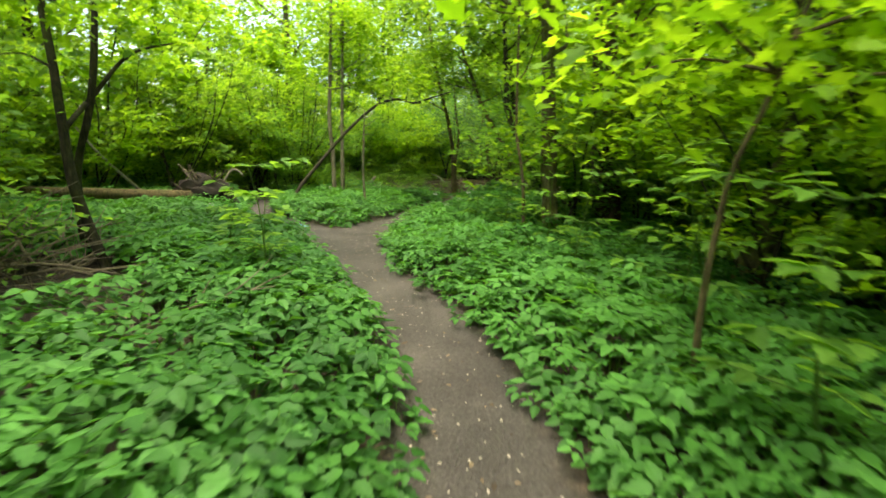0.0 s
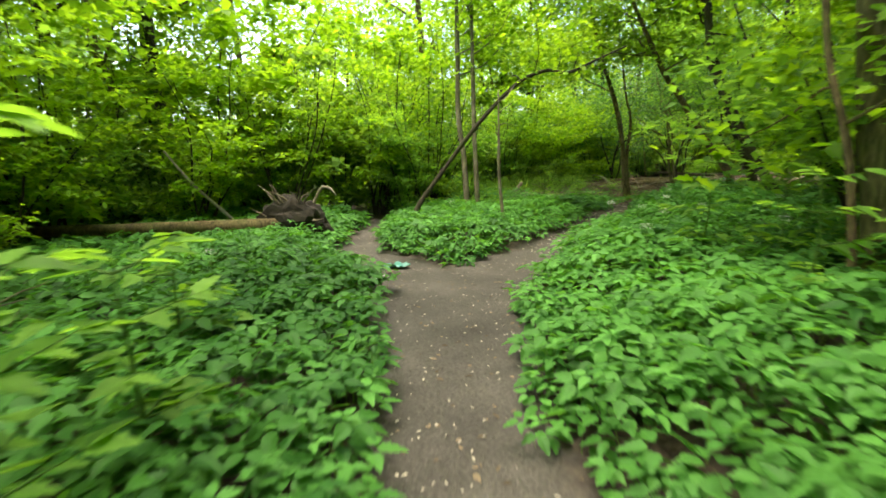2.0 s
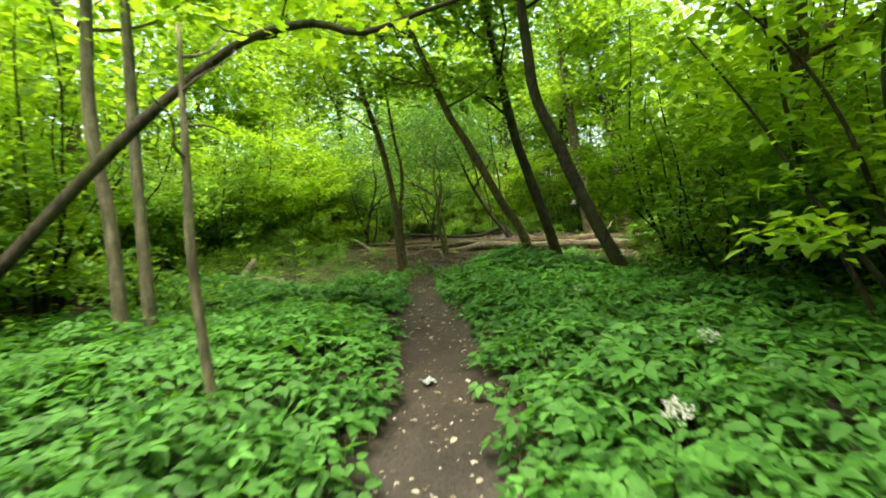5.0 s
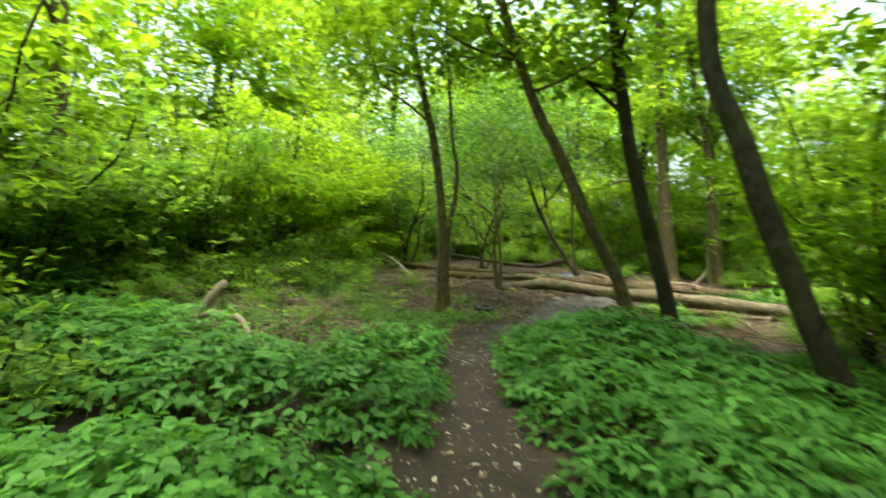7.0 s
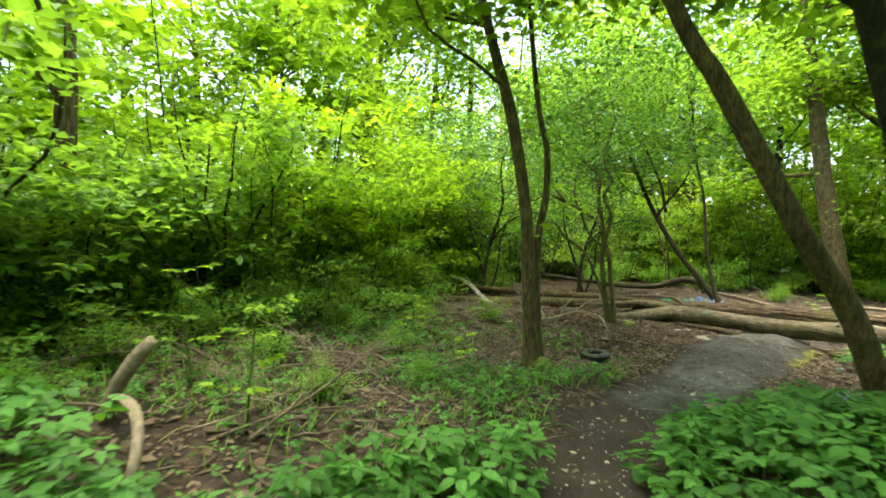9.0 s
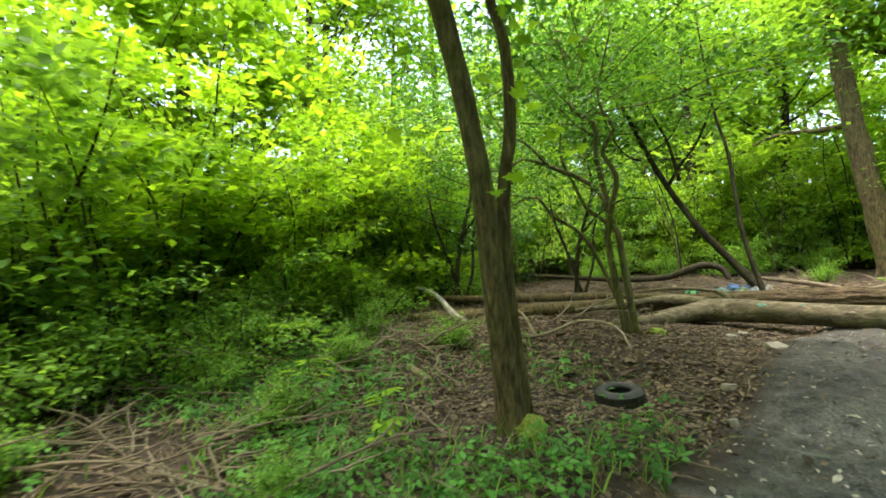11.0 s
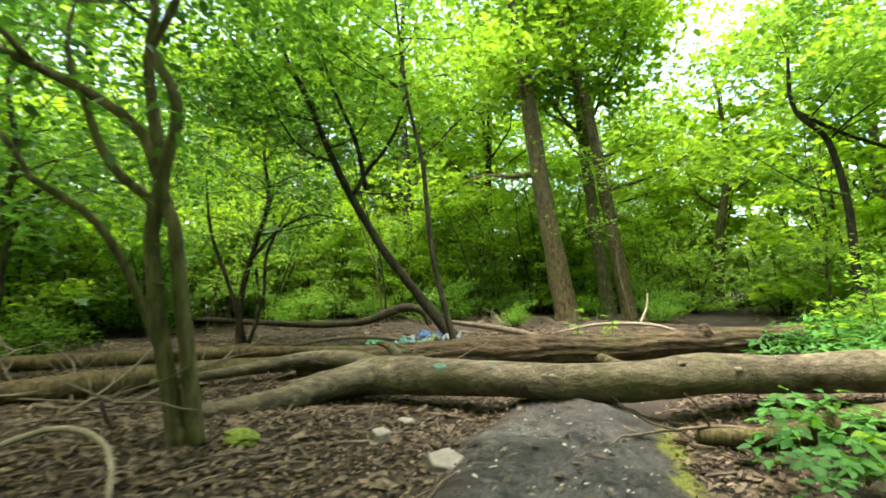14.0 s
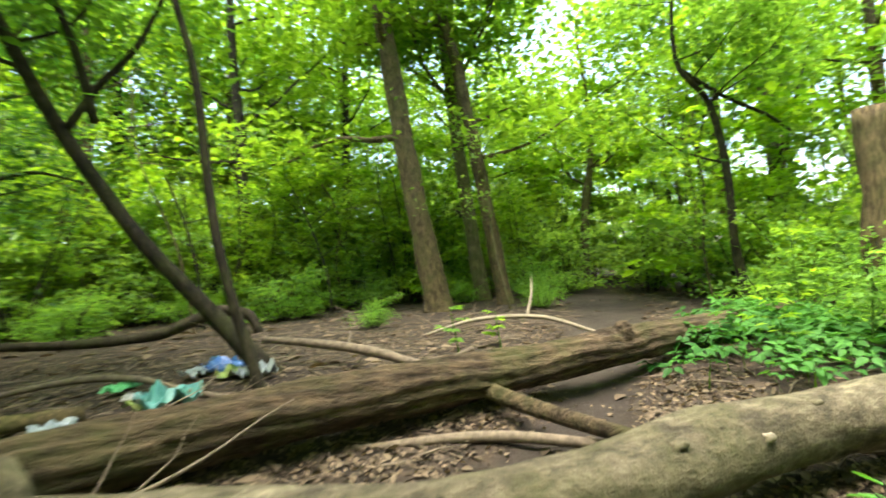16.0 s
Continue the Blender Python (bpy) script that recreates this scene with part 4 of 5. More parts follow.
# ---- herbs ----
def herb_share(x, y):
    """How thick the herb carpet stands, 0 to 1."""
    o = off_path(x, y)
    s = np.clip((o + 0.08 + 0.07 * wave(x, y, 6, 11)) / 0.16, 0, 1)
    limit_left = 16.7 + 0.35 * wave(x, y, 1.5, 3) + np.clip((x + 0.6) * 2.4, 0, 2.6)
    limit_right = 20.3 - np.clip(x - 2.6, 0, 2.2) * 0.8 + 0.3 * wave(x, y, 2, 5)
    s = s * np.where(x < 1.0, np.clip((limit_left - y) / 0.5, 0, 1), np.clip((limit_right - y) / 0.5, 0, 1))
    far_right = np.clip(1.2 - np.hypot((x - 7.4) / 2.0, (y - 26.2) / 1.3), 0, 1) + np.clip(1.3 - np.hypot((x - 3.9) / 0.7, (y - 23.2) / 1.0), 0, 1) * 0.5
    s = np.maximum(s, far_right * (o > 0.1))
    s = s * (np.hypot((x - 2.75) / 1.0, (y - 4.15) / 0.8) > 1)
    s = s * (1 - 0.85 * np.exp(-((x - 4.78) / 0.75) ** 2 - ((y - 3.83) / 0.45) ** 2) * np.clip(0.6 + wave(x, y, 5, 3), 0, 1))
    return s


def herb_patch(name, label, n, box, near, far, shape, size, seed, n_leaf=4, stems=False):
    rng = np.random.default_rng(seed)
    x, y = rng.uniform(box[0], box[1], n), rng.uniform(box[2], box[3], n)
    o = off_path(x, y)
    ok = (rng.uniform(0, 1, n) < herb_share(x, y)) & (o >= near) & (o < far)
    x, y, o = x[ok], y[ok], o[ok]
    m = len(x)
    top = (0.15 + 0.17 * np.clip(o / 0.7, 0, 1) + 0.07 * wave(x, y, 2.1, 7) + 0.05 * wave(x, y, 5.5, 9) + rng.normal(0, 0.045, m) + 0.3 * np.exp(-((x - 2.5) / 0.9) ** 2 - ((y - 18.4) / 1.3) ** 2)) * np.where(y > 21, 0.8, 1)
    a = rng.uniform(0, 2 * math.pi, m)
    P, yaw, pit, tint = [], [], [], []
    shade = np.clip(0.5 + 0.35 * wave(x, y, 1.4, 2) + rng.normal(0, 0.16, m), 0, 1)
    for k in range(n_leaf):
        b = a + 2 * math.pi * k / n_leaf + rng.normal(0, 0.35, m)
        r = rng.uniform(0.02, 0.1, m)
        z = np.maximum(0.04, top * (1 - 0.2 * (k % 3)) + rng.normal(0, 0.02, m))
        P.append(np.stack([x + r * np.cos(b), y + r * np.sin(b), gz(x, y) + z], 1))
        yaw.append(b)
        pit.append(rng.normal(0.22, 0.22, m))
        # Shade beneath the top leaves is put into the lower tiers' tint.
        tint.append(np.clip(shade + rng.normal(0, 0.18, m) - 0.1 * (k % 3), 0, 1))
    P, yaw, pit, tint = np.concatenate(P), np.concatenate(yaw), np.concatenate(pit), np.concatenate(tint)
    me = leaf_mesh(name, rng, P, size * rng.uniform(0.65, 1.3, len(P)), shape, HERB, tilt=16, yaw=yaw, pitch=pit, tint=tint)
    ob = tagged(new(name, me), label, "ground cover", kind="stuff")
    if stems:
        v, f, t = leaves(rng, np.stack([x, y, gz(x, y) - 0.02], 1), top + 0.02, (BLADE[0] * np.array([1, 0.5, 0.3]), BLADE[1]), tilt=6, pitch=rng.normal(-1.45, 0.12, m))
        st = new("herb_stalks", mesh_of("herb_stalks", v, f, GRASS, {"tint": t * 0.4}, smooth=False))
        tagged(st, "thin green stalks under the herb leaves", "ground cover", kind="stuff")
    return ob


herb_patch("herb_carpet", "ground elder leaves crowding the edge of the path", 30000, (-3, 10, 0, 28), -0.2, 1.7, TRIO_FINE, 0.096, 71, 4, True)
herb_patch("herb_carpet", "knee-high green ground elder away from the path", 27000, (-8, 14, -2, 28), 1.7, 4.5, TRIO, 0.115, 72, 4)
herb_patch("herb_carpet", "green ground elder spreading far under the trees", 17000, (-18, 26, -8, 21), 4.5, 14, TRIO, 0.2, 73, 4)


def scattered(name, label, category, n, box, where, shape, size, mat, seed, lift=0.008, tilt=14, pitch=None):
    rng = np.random.default_rng(seed)
    x, y = rng.uniform(box[0], box[1], n), rng.uniform(box[2], box[3], n)
    ok = rng.uniform(0, 1, n) < where(x, y)
    x, y = x[ok], y[ok]
    P = np.stack([x, y, gz(x, y) + lift], 1)
    pt = None if pitch is None else rng.normal(pitch, 0.3, len(x))
    me = leaf_mesh(name, rng, P, size * rng.uniform(0.5, 1.4, len(P)), shape, mat, tilt=tilt, pitch=pt)
    return tagged(new(name, me), label, category, kind="stuff")


def bare(x, y):
    return np.clip(1 - herb_share(x, y) * 1.2, 0, 1) * np.clip(off_path(x, y) / 0.3 + 0.12, 0.03, 1)


scattered("leaf_litter", "brown and tan fallen leaves on bare soil", "leaf litter", 52000, (-6, 8, 15, 30), bare, LEAF, 0.06, DEAD, 81)
scattered("leaf_litter", "thick tan leaf litter between logs and hump", "leaf litter", 40000, (-3.2, 5.5, 21, 27), bare, LEAF, 0.046, DEAD, 88, 0.018, 26)
scattered("leaf_litter", "distant brown fallen leaves under the trees", "leaf litter", 16000, (-14, 18, 14, 44), bare, LEAF_S, 0.15, DEAD, 82)
scattered("path_chips", "pale petals and leaf scraps strewn on the path", "petals", 24000, (-2, 9, 0, 24), lambda x, y: np.clip(0.1 - off_path(x, y), 0, 0.3) * 1.8, LEAF_S, 0.023, PETAL, 83, 0.006, 8)
scattered("path_chips", "brown leaf scraps strewn on the path", "leaf litter", 18000, (-2, 9, 0, 24), lambda x, y: np.clip(0.15 - off_path(x, y), 0, 0.4) * 1.2, LEAF, 0.04, DEAD, 84, 0.006, 10)


SCRAP = plain("pale_leaf_scrap", (0.3, 0.275, 0.22), 0.8, 0.3, 50, 0.0)
scattered("pale_scraps", "pale dry leaf scraps on the dark moist path", "leaf litter", 9000, (-0.5, 4, 10.5, 22), lambda x, y: np.clip(0.12 - off_path(x, y), 0, 0.3) * 0.5, LEAF, 0.055, SCRAP, 87, 0.008, 16)


def brush_zone(x, y):
    return np.clip(1.3 - np.hypot((x + 2.4) / 3.0, (y - 19.8) / 3.2), 0, 1) * 0.9 + np.clip(1.2 - np.hypot((x - 0.2) / 1.2, (y - 20.0) / 0.9), 0, 1) * 0.5


def weeds(x, y):
    return np.clip(brush_zone(x, y) * 1.5, 0, 1) * np.clip(0.6 + wave(x, y, 2.3, 8), 0, 1) * (off_path(x, y) > 0.1)


scattered("grass_tufts", "thin green grass and weeds among the brushwood", "grass", 15000, (-6, 3, 15.5, 24), weeds, BLADE, 0.2, GRASS, 85, 0.0, 20, -0.9)
scattered("weed_leaves", "small green weed leaves on the bare soil", "weeds", 17000, (-6, 3, 15.5, 24), weeds, TRIO, 0.055, HERB, 86, 0.1, 25)


def sapling_stems():
    rng = np.random.default_rng(93)
    done = 0
    while done < 44:
        x, y = rng.uniform(-7, 15), rng.uniform(29.6, 39)
        if float(off_path(np.array([x]), np.array([y]))[0]) < 0.5:
            continue
        lean, turn, h, r = rng.uniform(0.2, 1.3), rng.uniform(0, 6.28), rng.uniform(3.2, 6.5), rng.uniform(0.015, 0.034)
        dx, dy, z = lean * math.cos(turn), lean * math.sin(turn), gh(x, y) - 0.05
        kink = rng.normal(0, 0.14, 4)
        tree("sapling", [(x, y, z), (x + dx * 0.2 + kink[0], y + dy * 0.3, z + h * 0.3), (x + dx * 0.6 + kink[1], y + dy * 0.5 + kink[2], z + h * 0.65), (x + dx, y + dy + kink[3], z + h)], [r, r * 0.85, r * 0.65, r * 0.3],
             "thin upright brown sapling behind the fallen logs", (BARK_DARK, BARK_GREEN, BARK)[done % 3], limbs=5, limb_from=0.9, limb_len=1.3, leaf=(BUSH, MIST, SPRAY)[done % 3], count=420, size=0.12, spread=0.26, seed=300 + done,
             sides=6, category="sapling", group="saplings behind the logs", shape=LEAF_D, flare=0.1, limb_up=0.05)
        done += 1


sapling_stems()


# ---- fallen wood ----
BARK_LOG = bark_material("furrowed_fallen_bark", (0.014, 0.01, 0.007), (0.21, 0.155, 0.1), fur=3.4, depth=0.1, along=(0.14, 1, 1))


def fallen(name, label, lines, bark, at=None, sides=14, rough=0.05, ridges=0, step=0.12, category="fallen log", first="trunk", rest="branch", seed=90):
    """A fallen tree or branch: a main line and its side branches, each (points, radii)."""
    base = Vector(at or lines[0][0][0])
    t = thing(name, base, label, category)
    for i, (pts, rad) in enumerate(lines):
        q = [np.array(p, float) - np.array(base) for p in pts]
        part(first if i == 0 else rest, mesh_of(name, *tube(q, rad, sides if i == 0 else max(6, sides // 2), rough, seed + i, step, ridges if i == 0 else 0), bark), t)
    return t


fallen("fallen_log", "smooth pale fallen trunk lying across the earth hump", [
    ([(0.35, 25.1, 0.06), (0.75, 25.2, 0.1), (1.15, 25.15, 0.17), (1.97, 24.86, 0.18), (2.5, 24.7, 0.155), (3.2, 24.62, 0.165), (3.75, 24.68, 0.185), (4.3, 24.7, 0.165), (5.1, 24.6, 0.17), (6.6, 24.5, 0.16), (8.2, 24.5, 0.12)],
     [0.1, 0.125, 0.15, 0.145, 0.14, 0.145, 0.16, 0.155, 0.16, 0.15, 0.13]),
    ([(1.1, 25.15, 0.17), (0.7, 25.0, 0.12), (0.3, 24.72, 0.06), (-0.15, 24.55, 0.05)], [0.12, 0.105, 0.09, 0.06]),
    ([(1.2, 25.2, 0.2), (0.75, 25.5, 0.27), (0.35, 25.6, 0.26), (-0.15, 25.45, 0.2), (-0.8, 25.3, 0.14)], [0.1, 0.08, 0.06, 0.05, 0.03]),
    ([(1.3, 25.15, 0.3), (1.22, 25.25, 0.4), (1.1, 25.3, 0.43)], [0.05, 0.04, 0.015])], BARK_SMOOTH, (2.5, 24.7, 0.04), 26, 0.07)
fallen("fallen_log", "dark deeply furrowed fallen trunk with a knot", [
    ([(0.3, 25.78, 0.12), (0.96, 25.9, 0.16), (2.0, 26.08, 0.2), (2.95, 26.25, 0.2), (4.0, 26.45, 0.18), (5.0, 26.65, 0.19), (6.4, 26.85, 0.2), (8.0, 27.1, 0.2), (9.6, 27.4, 0.2)],
     [0.15, 0.16, 0.165, 0.16, 0.155, 0.16, 0.14, 0.12, 0.1]),
    ([(5.0, 26.62, 0.26), (5.02, 26.58, 0.36), (5.05, 26.56, 0.4)], [0.11, 0.085, 0.03]),
    ([(3.45, 26.3, 0.12), (3.6, 26.0, 0.06), (3.8, 25.5, 0.02), (4.05, 25.1, -0.03)], [0.06, 0.055, 0.05, 0.035])], BARK_LOG, (2.95, 26.25, 0.05), 36, 0.05, 11, 0.07)
fallen("rotten_log", "pale rotting branch lying beside the earth hump", [([(3.25, 24.1, -0.1), (3.75, 23.98, -0.08), (4.4, 24.12, -0.04), (5.2, 24.25, 0.0)], [0.05, 0.065, 0.075, 0.07])], BARK, None, 12)
fallen("rotten_log", "grey weathered branch half sunk in soil", [([(3.5, 23.85, -0.2), (3.9, 23.72, -0.17), (4.4, 23.5, -0.15)], [0.035, 0.045, 0.04])], BARK_PALE, None, 10)
fallen("rotten_log", "short bleached branch on the leaf litter", [([(3.75, 23.4, -0.2), (4.1, 23.55, -0.16), (4.6, 23.75, -0.13)], [0.04, 0.05, 0.045])], BARK_PALE, None, 10)
fallen("dead_branch", "long grey dead branch under the furrowed trunk", [([(2.5, 26.1, -0.08), (3.3, 25.85, -0.06), (4.0, 25.3, -0.08)], [0.03, 0.035, 0.03])], TWIG, None, 8)
fallen("arched_branch", "dark dead bough arching off the leaf litter", [
    ([(-5.4, 32.0, 0.5), (-4.4, 32.1, 0.36), (-2.8, 31.9, 0.3), (-0.75, 31.6, 0.18), (0.4, 31.44, 0.22), (0.9, 31.35, 0.38), (1.35, 31.3, 0.52), (1.75, 31.25, 0.42), (1.9, 31.2, 0.06)], [0.03, 0.05, 0.06, 0.07, 0.085, 0.09, 0.09, 0.085, 0.07]),
    ([(-4.4, 32.1, 0.36), (-4.5, 32.0, 0.1), (-4.55, 31.95, -0.02)], [0.05, 0.045, 0.04])], BARK_DARK, (0.4, 31.4, 0.1), 10, category="dead branch", first="bough")
fallen("dead_branch", "brown dead branch resting on the furrowed trunk", [([(2.0, 27.9, 0.42), (2.5, 27.6, 0.36), (2.9, 27.2, 0.3), (3.25, 26.75, 0.22), (3.5, 26.5, 0.36)], [0.03, 0.04, 0.042, 0.035, 0.02])], TWIG, None, 8, category="dead branch", first="bough")
fallen("dead_branch", "forked bleached branch lying among low weeds", [
    ([(4.0, 29.2, 0.1), (4.9, 29.5, 0.2), (5.6, 28.9, 0.22), (5.7, 27.7, 0.1)], [0.02, 0.03, 0.032, 0.02]), ([(5.5, 29.1, 0.22), (5.9, 29.6, 0.5), (6.1, 29.9, 0.75)], [0.022, 0.018, 0.01])], TWIG_PALE, None, 8, category="dead branch", first="bough")
fallen("dead_branch", "thin dark branch across the dumped plastic bags", [([(-0.3, 28.1, 0.12), (0.46, 28.0, 0.22), (1.03, 27.65, 0.24), (1.5, 27.0, 0.22), (2.0, 26.6, 0.16)], [0.02, 0.028, 0.028, 0.024, 0.015])], TWIG, None, 8, category="dead branch", first="bough")
fallen("birch_branch", "white peeling birch branch propped on brushwood", [([(-2.25, 24.2, 0.1), (-2.65, 24.6, 0.18), (-3.1, 25.1, 0.34), (-3.5, 25.5, 0.44), (-4.1, 26.0, 0.5)], [0.055, 0.055, 0.05, 0.045, 0.03])], BARK_WHITE, None, 12, category="dead branch", first="bough")
fallen("fallen_log", "old brown log rotting in the brushwood", [([(-3.6, 24.5, 0.08), (-2.4, 24.75, 0.12), (-1.2, 25.3, 0.16), (-0.3, 25.9, 0.16), (0.6, 26.3, 0.14)], [0.08, 0.09, 0.1, 0.09, 0.06])], BARK, None, 12)
fallen("fallen_log", "thin brown log lying behind the hazel", [([(-4.2, 26.6, 0.2), (-2.2, 26.1, 0.24), (-0.6, 26.6, 0.22), (0.9, 27.0, 0.16)], [0.06, 0.075, 0.07, 0.05])], BARK, None, 10)
fallen("bent_root", "bleached bent root sticking up from brushwood", [
    ([(-2.35, 16.9, -0.05), (-2.3, 16.95, 0.25), (-2.15, 17.0, 0.48), (-2.05, 17.05, 0.62)], [0.045, 0.05, 0.055, 0.04]), ([(-2.3, 16.95, 0.2), (-1.9, 16.8, 0.3), (-1.5, 16.65, 0.32), (-1.25, 16.5, 0.2), (-1.2, 16.4, -0.02)], [0.03, 0.035, 0.035, 0.03, 0.02])],
       TWIG_PALE, None, 10, category="dead branch", first="root")
fallen("dead_branch", "curved yellowish branch lying before the hazel", [([(-2.2, 23.6, 0.05), (-1.6, 23.75, 0.12), (-0.95, 23.42, 0.06), (-0.45, 23.66, 0.22), (0.0, 23.4, 0.2), (0.18, 23.1, 0.0)], [0.01, 0.016, 0.018, 0.016, 0.015, 0.012]),
       ([(-0.95, 23.42, 0.06), (-1.15, 23.6, 0.3), (-1.4, 23.8, 0.4)], [0.02, 0.015, 0.008])], TWIG_PALE, None, 8, category="dead branch", first="bough")
fallen("rotten_log", "short pale chunk of rotten wood on soil", [([(-1.95, 22.0, -0.05), (-1.72, 21.88, -0.1), (-1.6, 21.8, -0.12)], [0.045, 0.05, 0.035])], BARK_PALE, None, 9)


# ---- brushwood: five kinds of dead branch, copied ----
def dead_branch(seed, length, r, mat):
    rng = np.random.default_rng(seed)
    pts, rr = bough(rng, (0, 0, 0.03), (1, 0, 0.02), length, r, 0.16, 0.01, 6)
    t = thing("brushwood_branch", (0, 0, 0), "dry bleached branch lying in the brushwood" if mat is TWIG_PALE else "dry brown branch lying in the brushwood", "dead branch", "brushwood")
    part("bough", mesh_of("bough", *tube(pts, rr, 6, 0.07, seed, 0.14), mat), t)
    for i in range(4):
        q = pts[rng.integers(1, len(pts) - 1)]
        a = rng.choice([-1, 1]) * rng.uniform(0.4, 1.1)
        sub, sr = bough(rng, q, (math.cos(a), math.sin(a), rng.uniform(0.0, 0.5)), length * rng.uniform(0.2, 0.45), r * 0.5, 0.2, 0.02, 4)
        part("twig", mesh_of("twig", *tube(sub, sr, 5, 0.07, seed + i, 0.14), mat), t)
    return t


STICKS = [dead_branch(100 + i, (1.7, 1.2, 2.2, 0.9, 1.5)[i], (0.022, 0.015, 0.028, 0.014, 0.018)[i], (TWIG, TWIG_PALE, TWIG, TWIG_PALE, TWIG)[i]) for i in range(5)]
heaps = [(-1.9, 19.8, 1.5, 1.3, 34, 0.1, 0.5), (-3.0, 18.6, 2.4, 1.7, 56, 0.22, 0.55), (-1.6, 17.6, 1.0, 0.7, 14, 0.12, 0.6), (-2.6, 22.8, 1.4, 1.2, 30, 0.16, 0.65), (-1.6, 24.7, 1.6, 0.8, 20, 0.14, 0.6), (-4.2, 23.2, 1.3, 1.6, 26, 0.25, 0.8), (2.3, 4.1, 0.55, 0.5, 40, 0.75, 0.6), (-2.6, 8.0, 1.2, 0.8, 8, 0.3, 0.8),
         (4.78, 3.83, 0.7, 0.4, 10, 0.12, 0.5), (0.4, 26.2, 1.2, 0.6, 8, 0.08, 0.7), (5.0, 22.5, 1.3, 2.0, 12, 0.1, 0.7), (4.6, 18.9, 1.4, 0.9, 12, 0.1, 0.7), (3.0, 29.4, 3.0, 1.4, 10, 0.05, 0.6), (-0.6, 20.2, 0.6, 0.8, 6, 0.03, 0.45)]
first = 0
for hx, hy, sx, sy, n, lift, sc in heaps:
    for i in range(n):
        x, y = hx + rng0.normal(0, sx * 0.5), hy + rng0.normal(0, sy * 0.5)
        if float(off_path(np.array([x]), np.array([y]))[0]) < 0.5:
            continue
        d = math.hypot((x - hx) / sx, (y - hy) / sy)
        z = gh(x, y) + max(0.01, lift * (1 - d) * rng0.uniform(0.1, 1.0))
        m = pose(x, y, z, rng0.normal(0, 12), rng0.normal(-4, 7) * (1 + 2 * lift), rng0.uniform(0, 360))
        one = STICKS[first] if first < 5 else copy_thing(STICKS[int(rng0.integers(0, 5))], m)
        if first < 5:
            one.matrix_world = m
            first += 1
        one.scale = (sc, sc, sc)


# ---- uprooted tree by the fork ----
def root_plate():
    rng = np.random.default_rng(7)
    at = Vector((-1.08, 8.92, gh(-1.08, 8.92)))
    t = thing("uprooted_tree", at, "fallen tree with an upturned dark root plate", "fallen tree")
    bm = bmesh.new()
    bmesh.ops.create_icosphere(bm, subdivisions=4, radius=1.0)
    for v in bm.verts:
        p = v.co.copy()
        k = 1 + 0.28 * noise.noise(p * 2.2) + 0.12 * noise.noise(p * 6)
        v.co = Vector((p.x * 0.24 * k, p.y * 0.62 * k, max(-0.1, 0.32 + p.z * 0.42 * k)))
    me = bpy.data.meshes.new("root_plate")
    bm.to_mesh(me)
    bm.free()
    me.materials.append(ROOT_SOIL)
    ob = part("root_plate", me, t, "dark crumbling soil held by roots")
    ob.rotation_euler = (0, 0, radians(-63))
    for i in range(12):
        a = rng.uniform(-0.3, 3.4)
        y = math.cos(a)
        d = np.array([0.89 * y * 0.6 + 0.05, 0.45 * y * 0.6 - 0.1, abs(math.sin(a)) * 0.6])
        pts, rr = bough(rng, np.array([0, 0, 0.3]) + d * 0.6, d + np.array([0.15, -0.1, 0.05]), rng.uniform(0.25, 0.5), 0.022, 0.3, 0.02, 4)
        part("root", mesh_of("root", *tube(pts, rr, 5, 0.08, i, 0.1), TWIG), t)
    pts = [(0.3, 0.15, 0.5), (0.42, 0.22, 0.75), (0.52, 0.28, 0.9), (0.66, 0.34, 0.86), (0.74, 0.36, 0.76)]
    part("root", mesh_of("root", *tube(pts, [0.022, 0.025, 0.025, 0.02, 0.012], 8, 0.1, 3, 0.08), TWIG_PALE), t, "bleached curled root")
    pts = [(0.0, -0.1, 0.3), (-0.6, -0.75, 0.33), (-1.4, -1.6, 0.36), (-2.6, -2.8, 0.4), (-3.6, -3.6, 0.42)]
    part("trunk", mesh_of("trunk", *tube(pts, [0.13, 0.115, 0.1, 0.09, 0.07], 12, 0.05, 4), BARK), t)


root_plate()
fallen("leaning_branch", "bleached broken branch leaning on the fallen trunk", [([(-2.6, 8.9, 0.05), (-2.9, 8.6, 0.5), (-3.3, 8.2, 1.1), (-3.6, 7.9, 1.7)], [0.035, 0.035, 0.03, 0.02])], TWIG_PALE, None, 8, category="dead branch", first="bough")


# ---- torn stump beyond the logs ----
def torn_stump():
    at = Vector((8.5, 26.35, gh(8.5, 26.35)))
    t = thing("torn_stump", at, "tall brown broken-off tree stump among brambles", "stump")
    part("trunk", mesh_of("trunk", *tube([(0, 0, -0.1), (0.02, 0, 1.0), (0.05, 0.02, 1.9), (0.06, 0.03, 2.45)], [0.22, 0.2, 0.18, 0.17], 16, 0.12, 5, flare=0.3), BARK), t)


torn_stump()


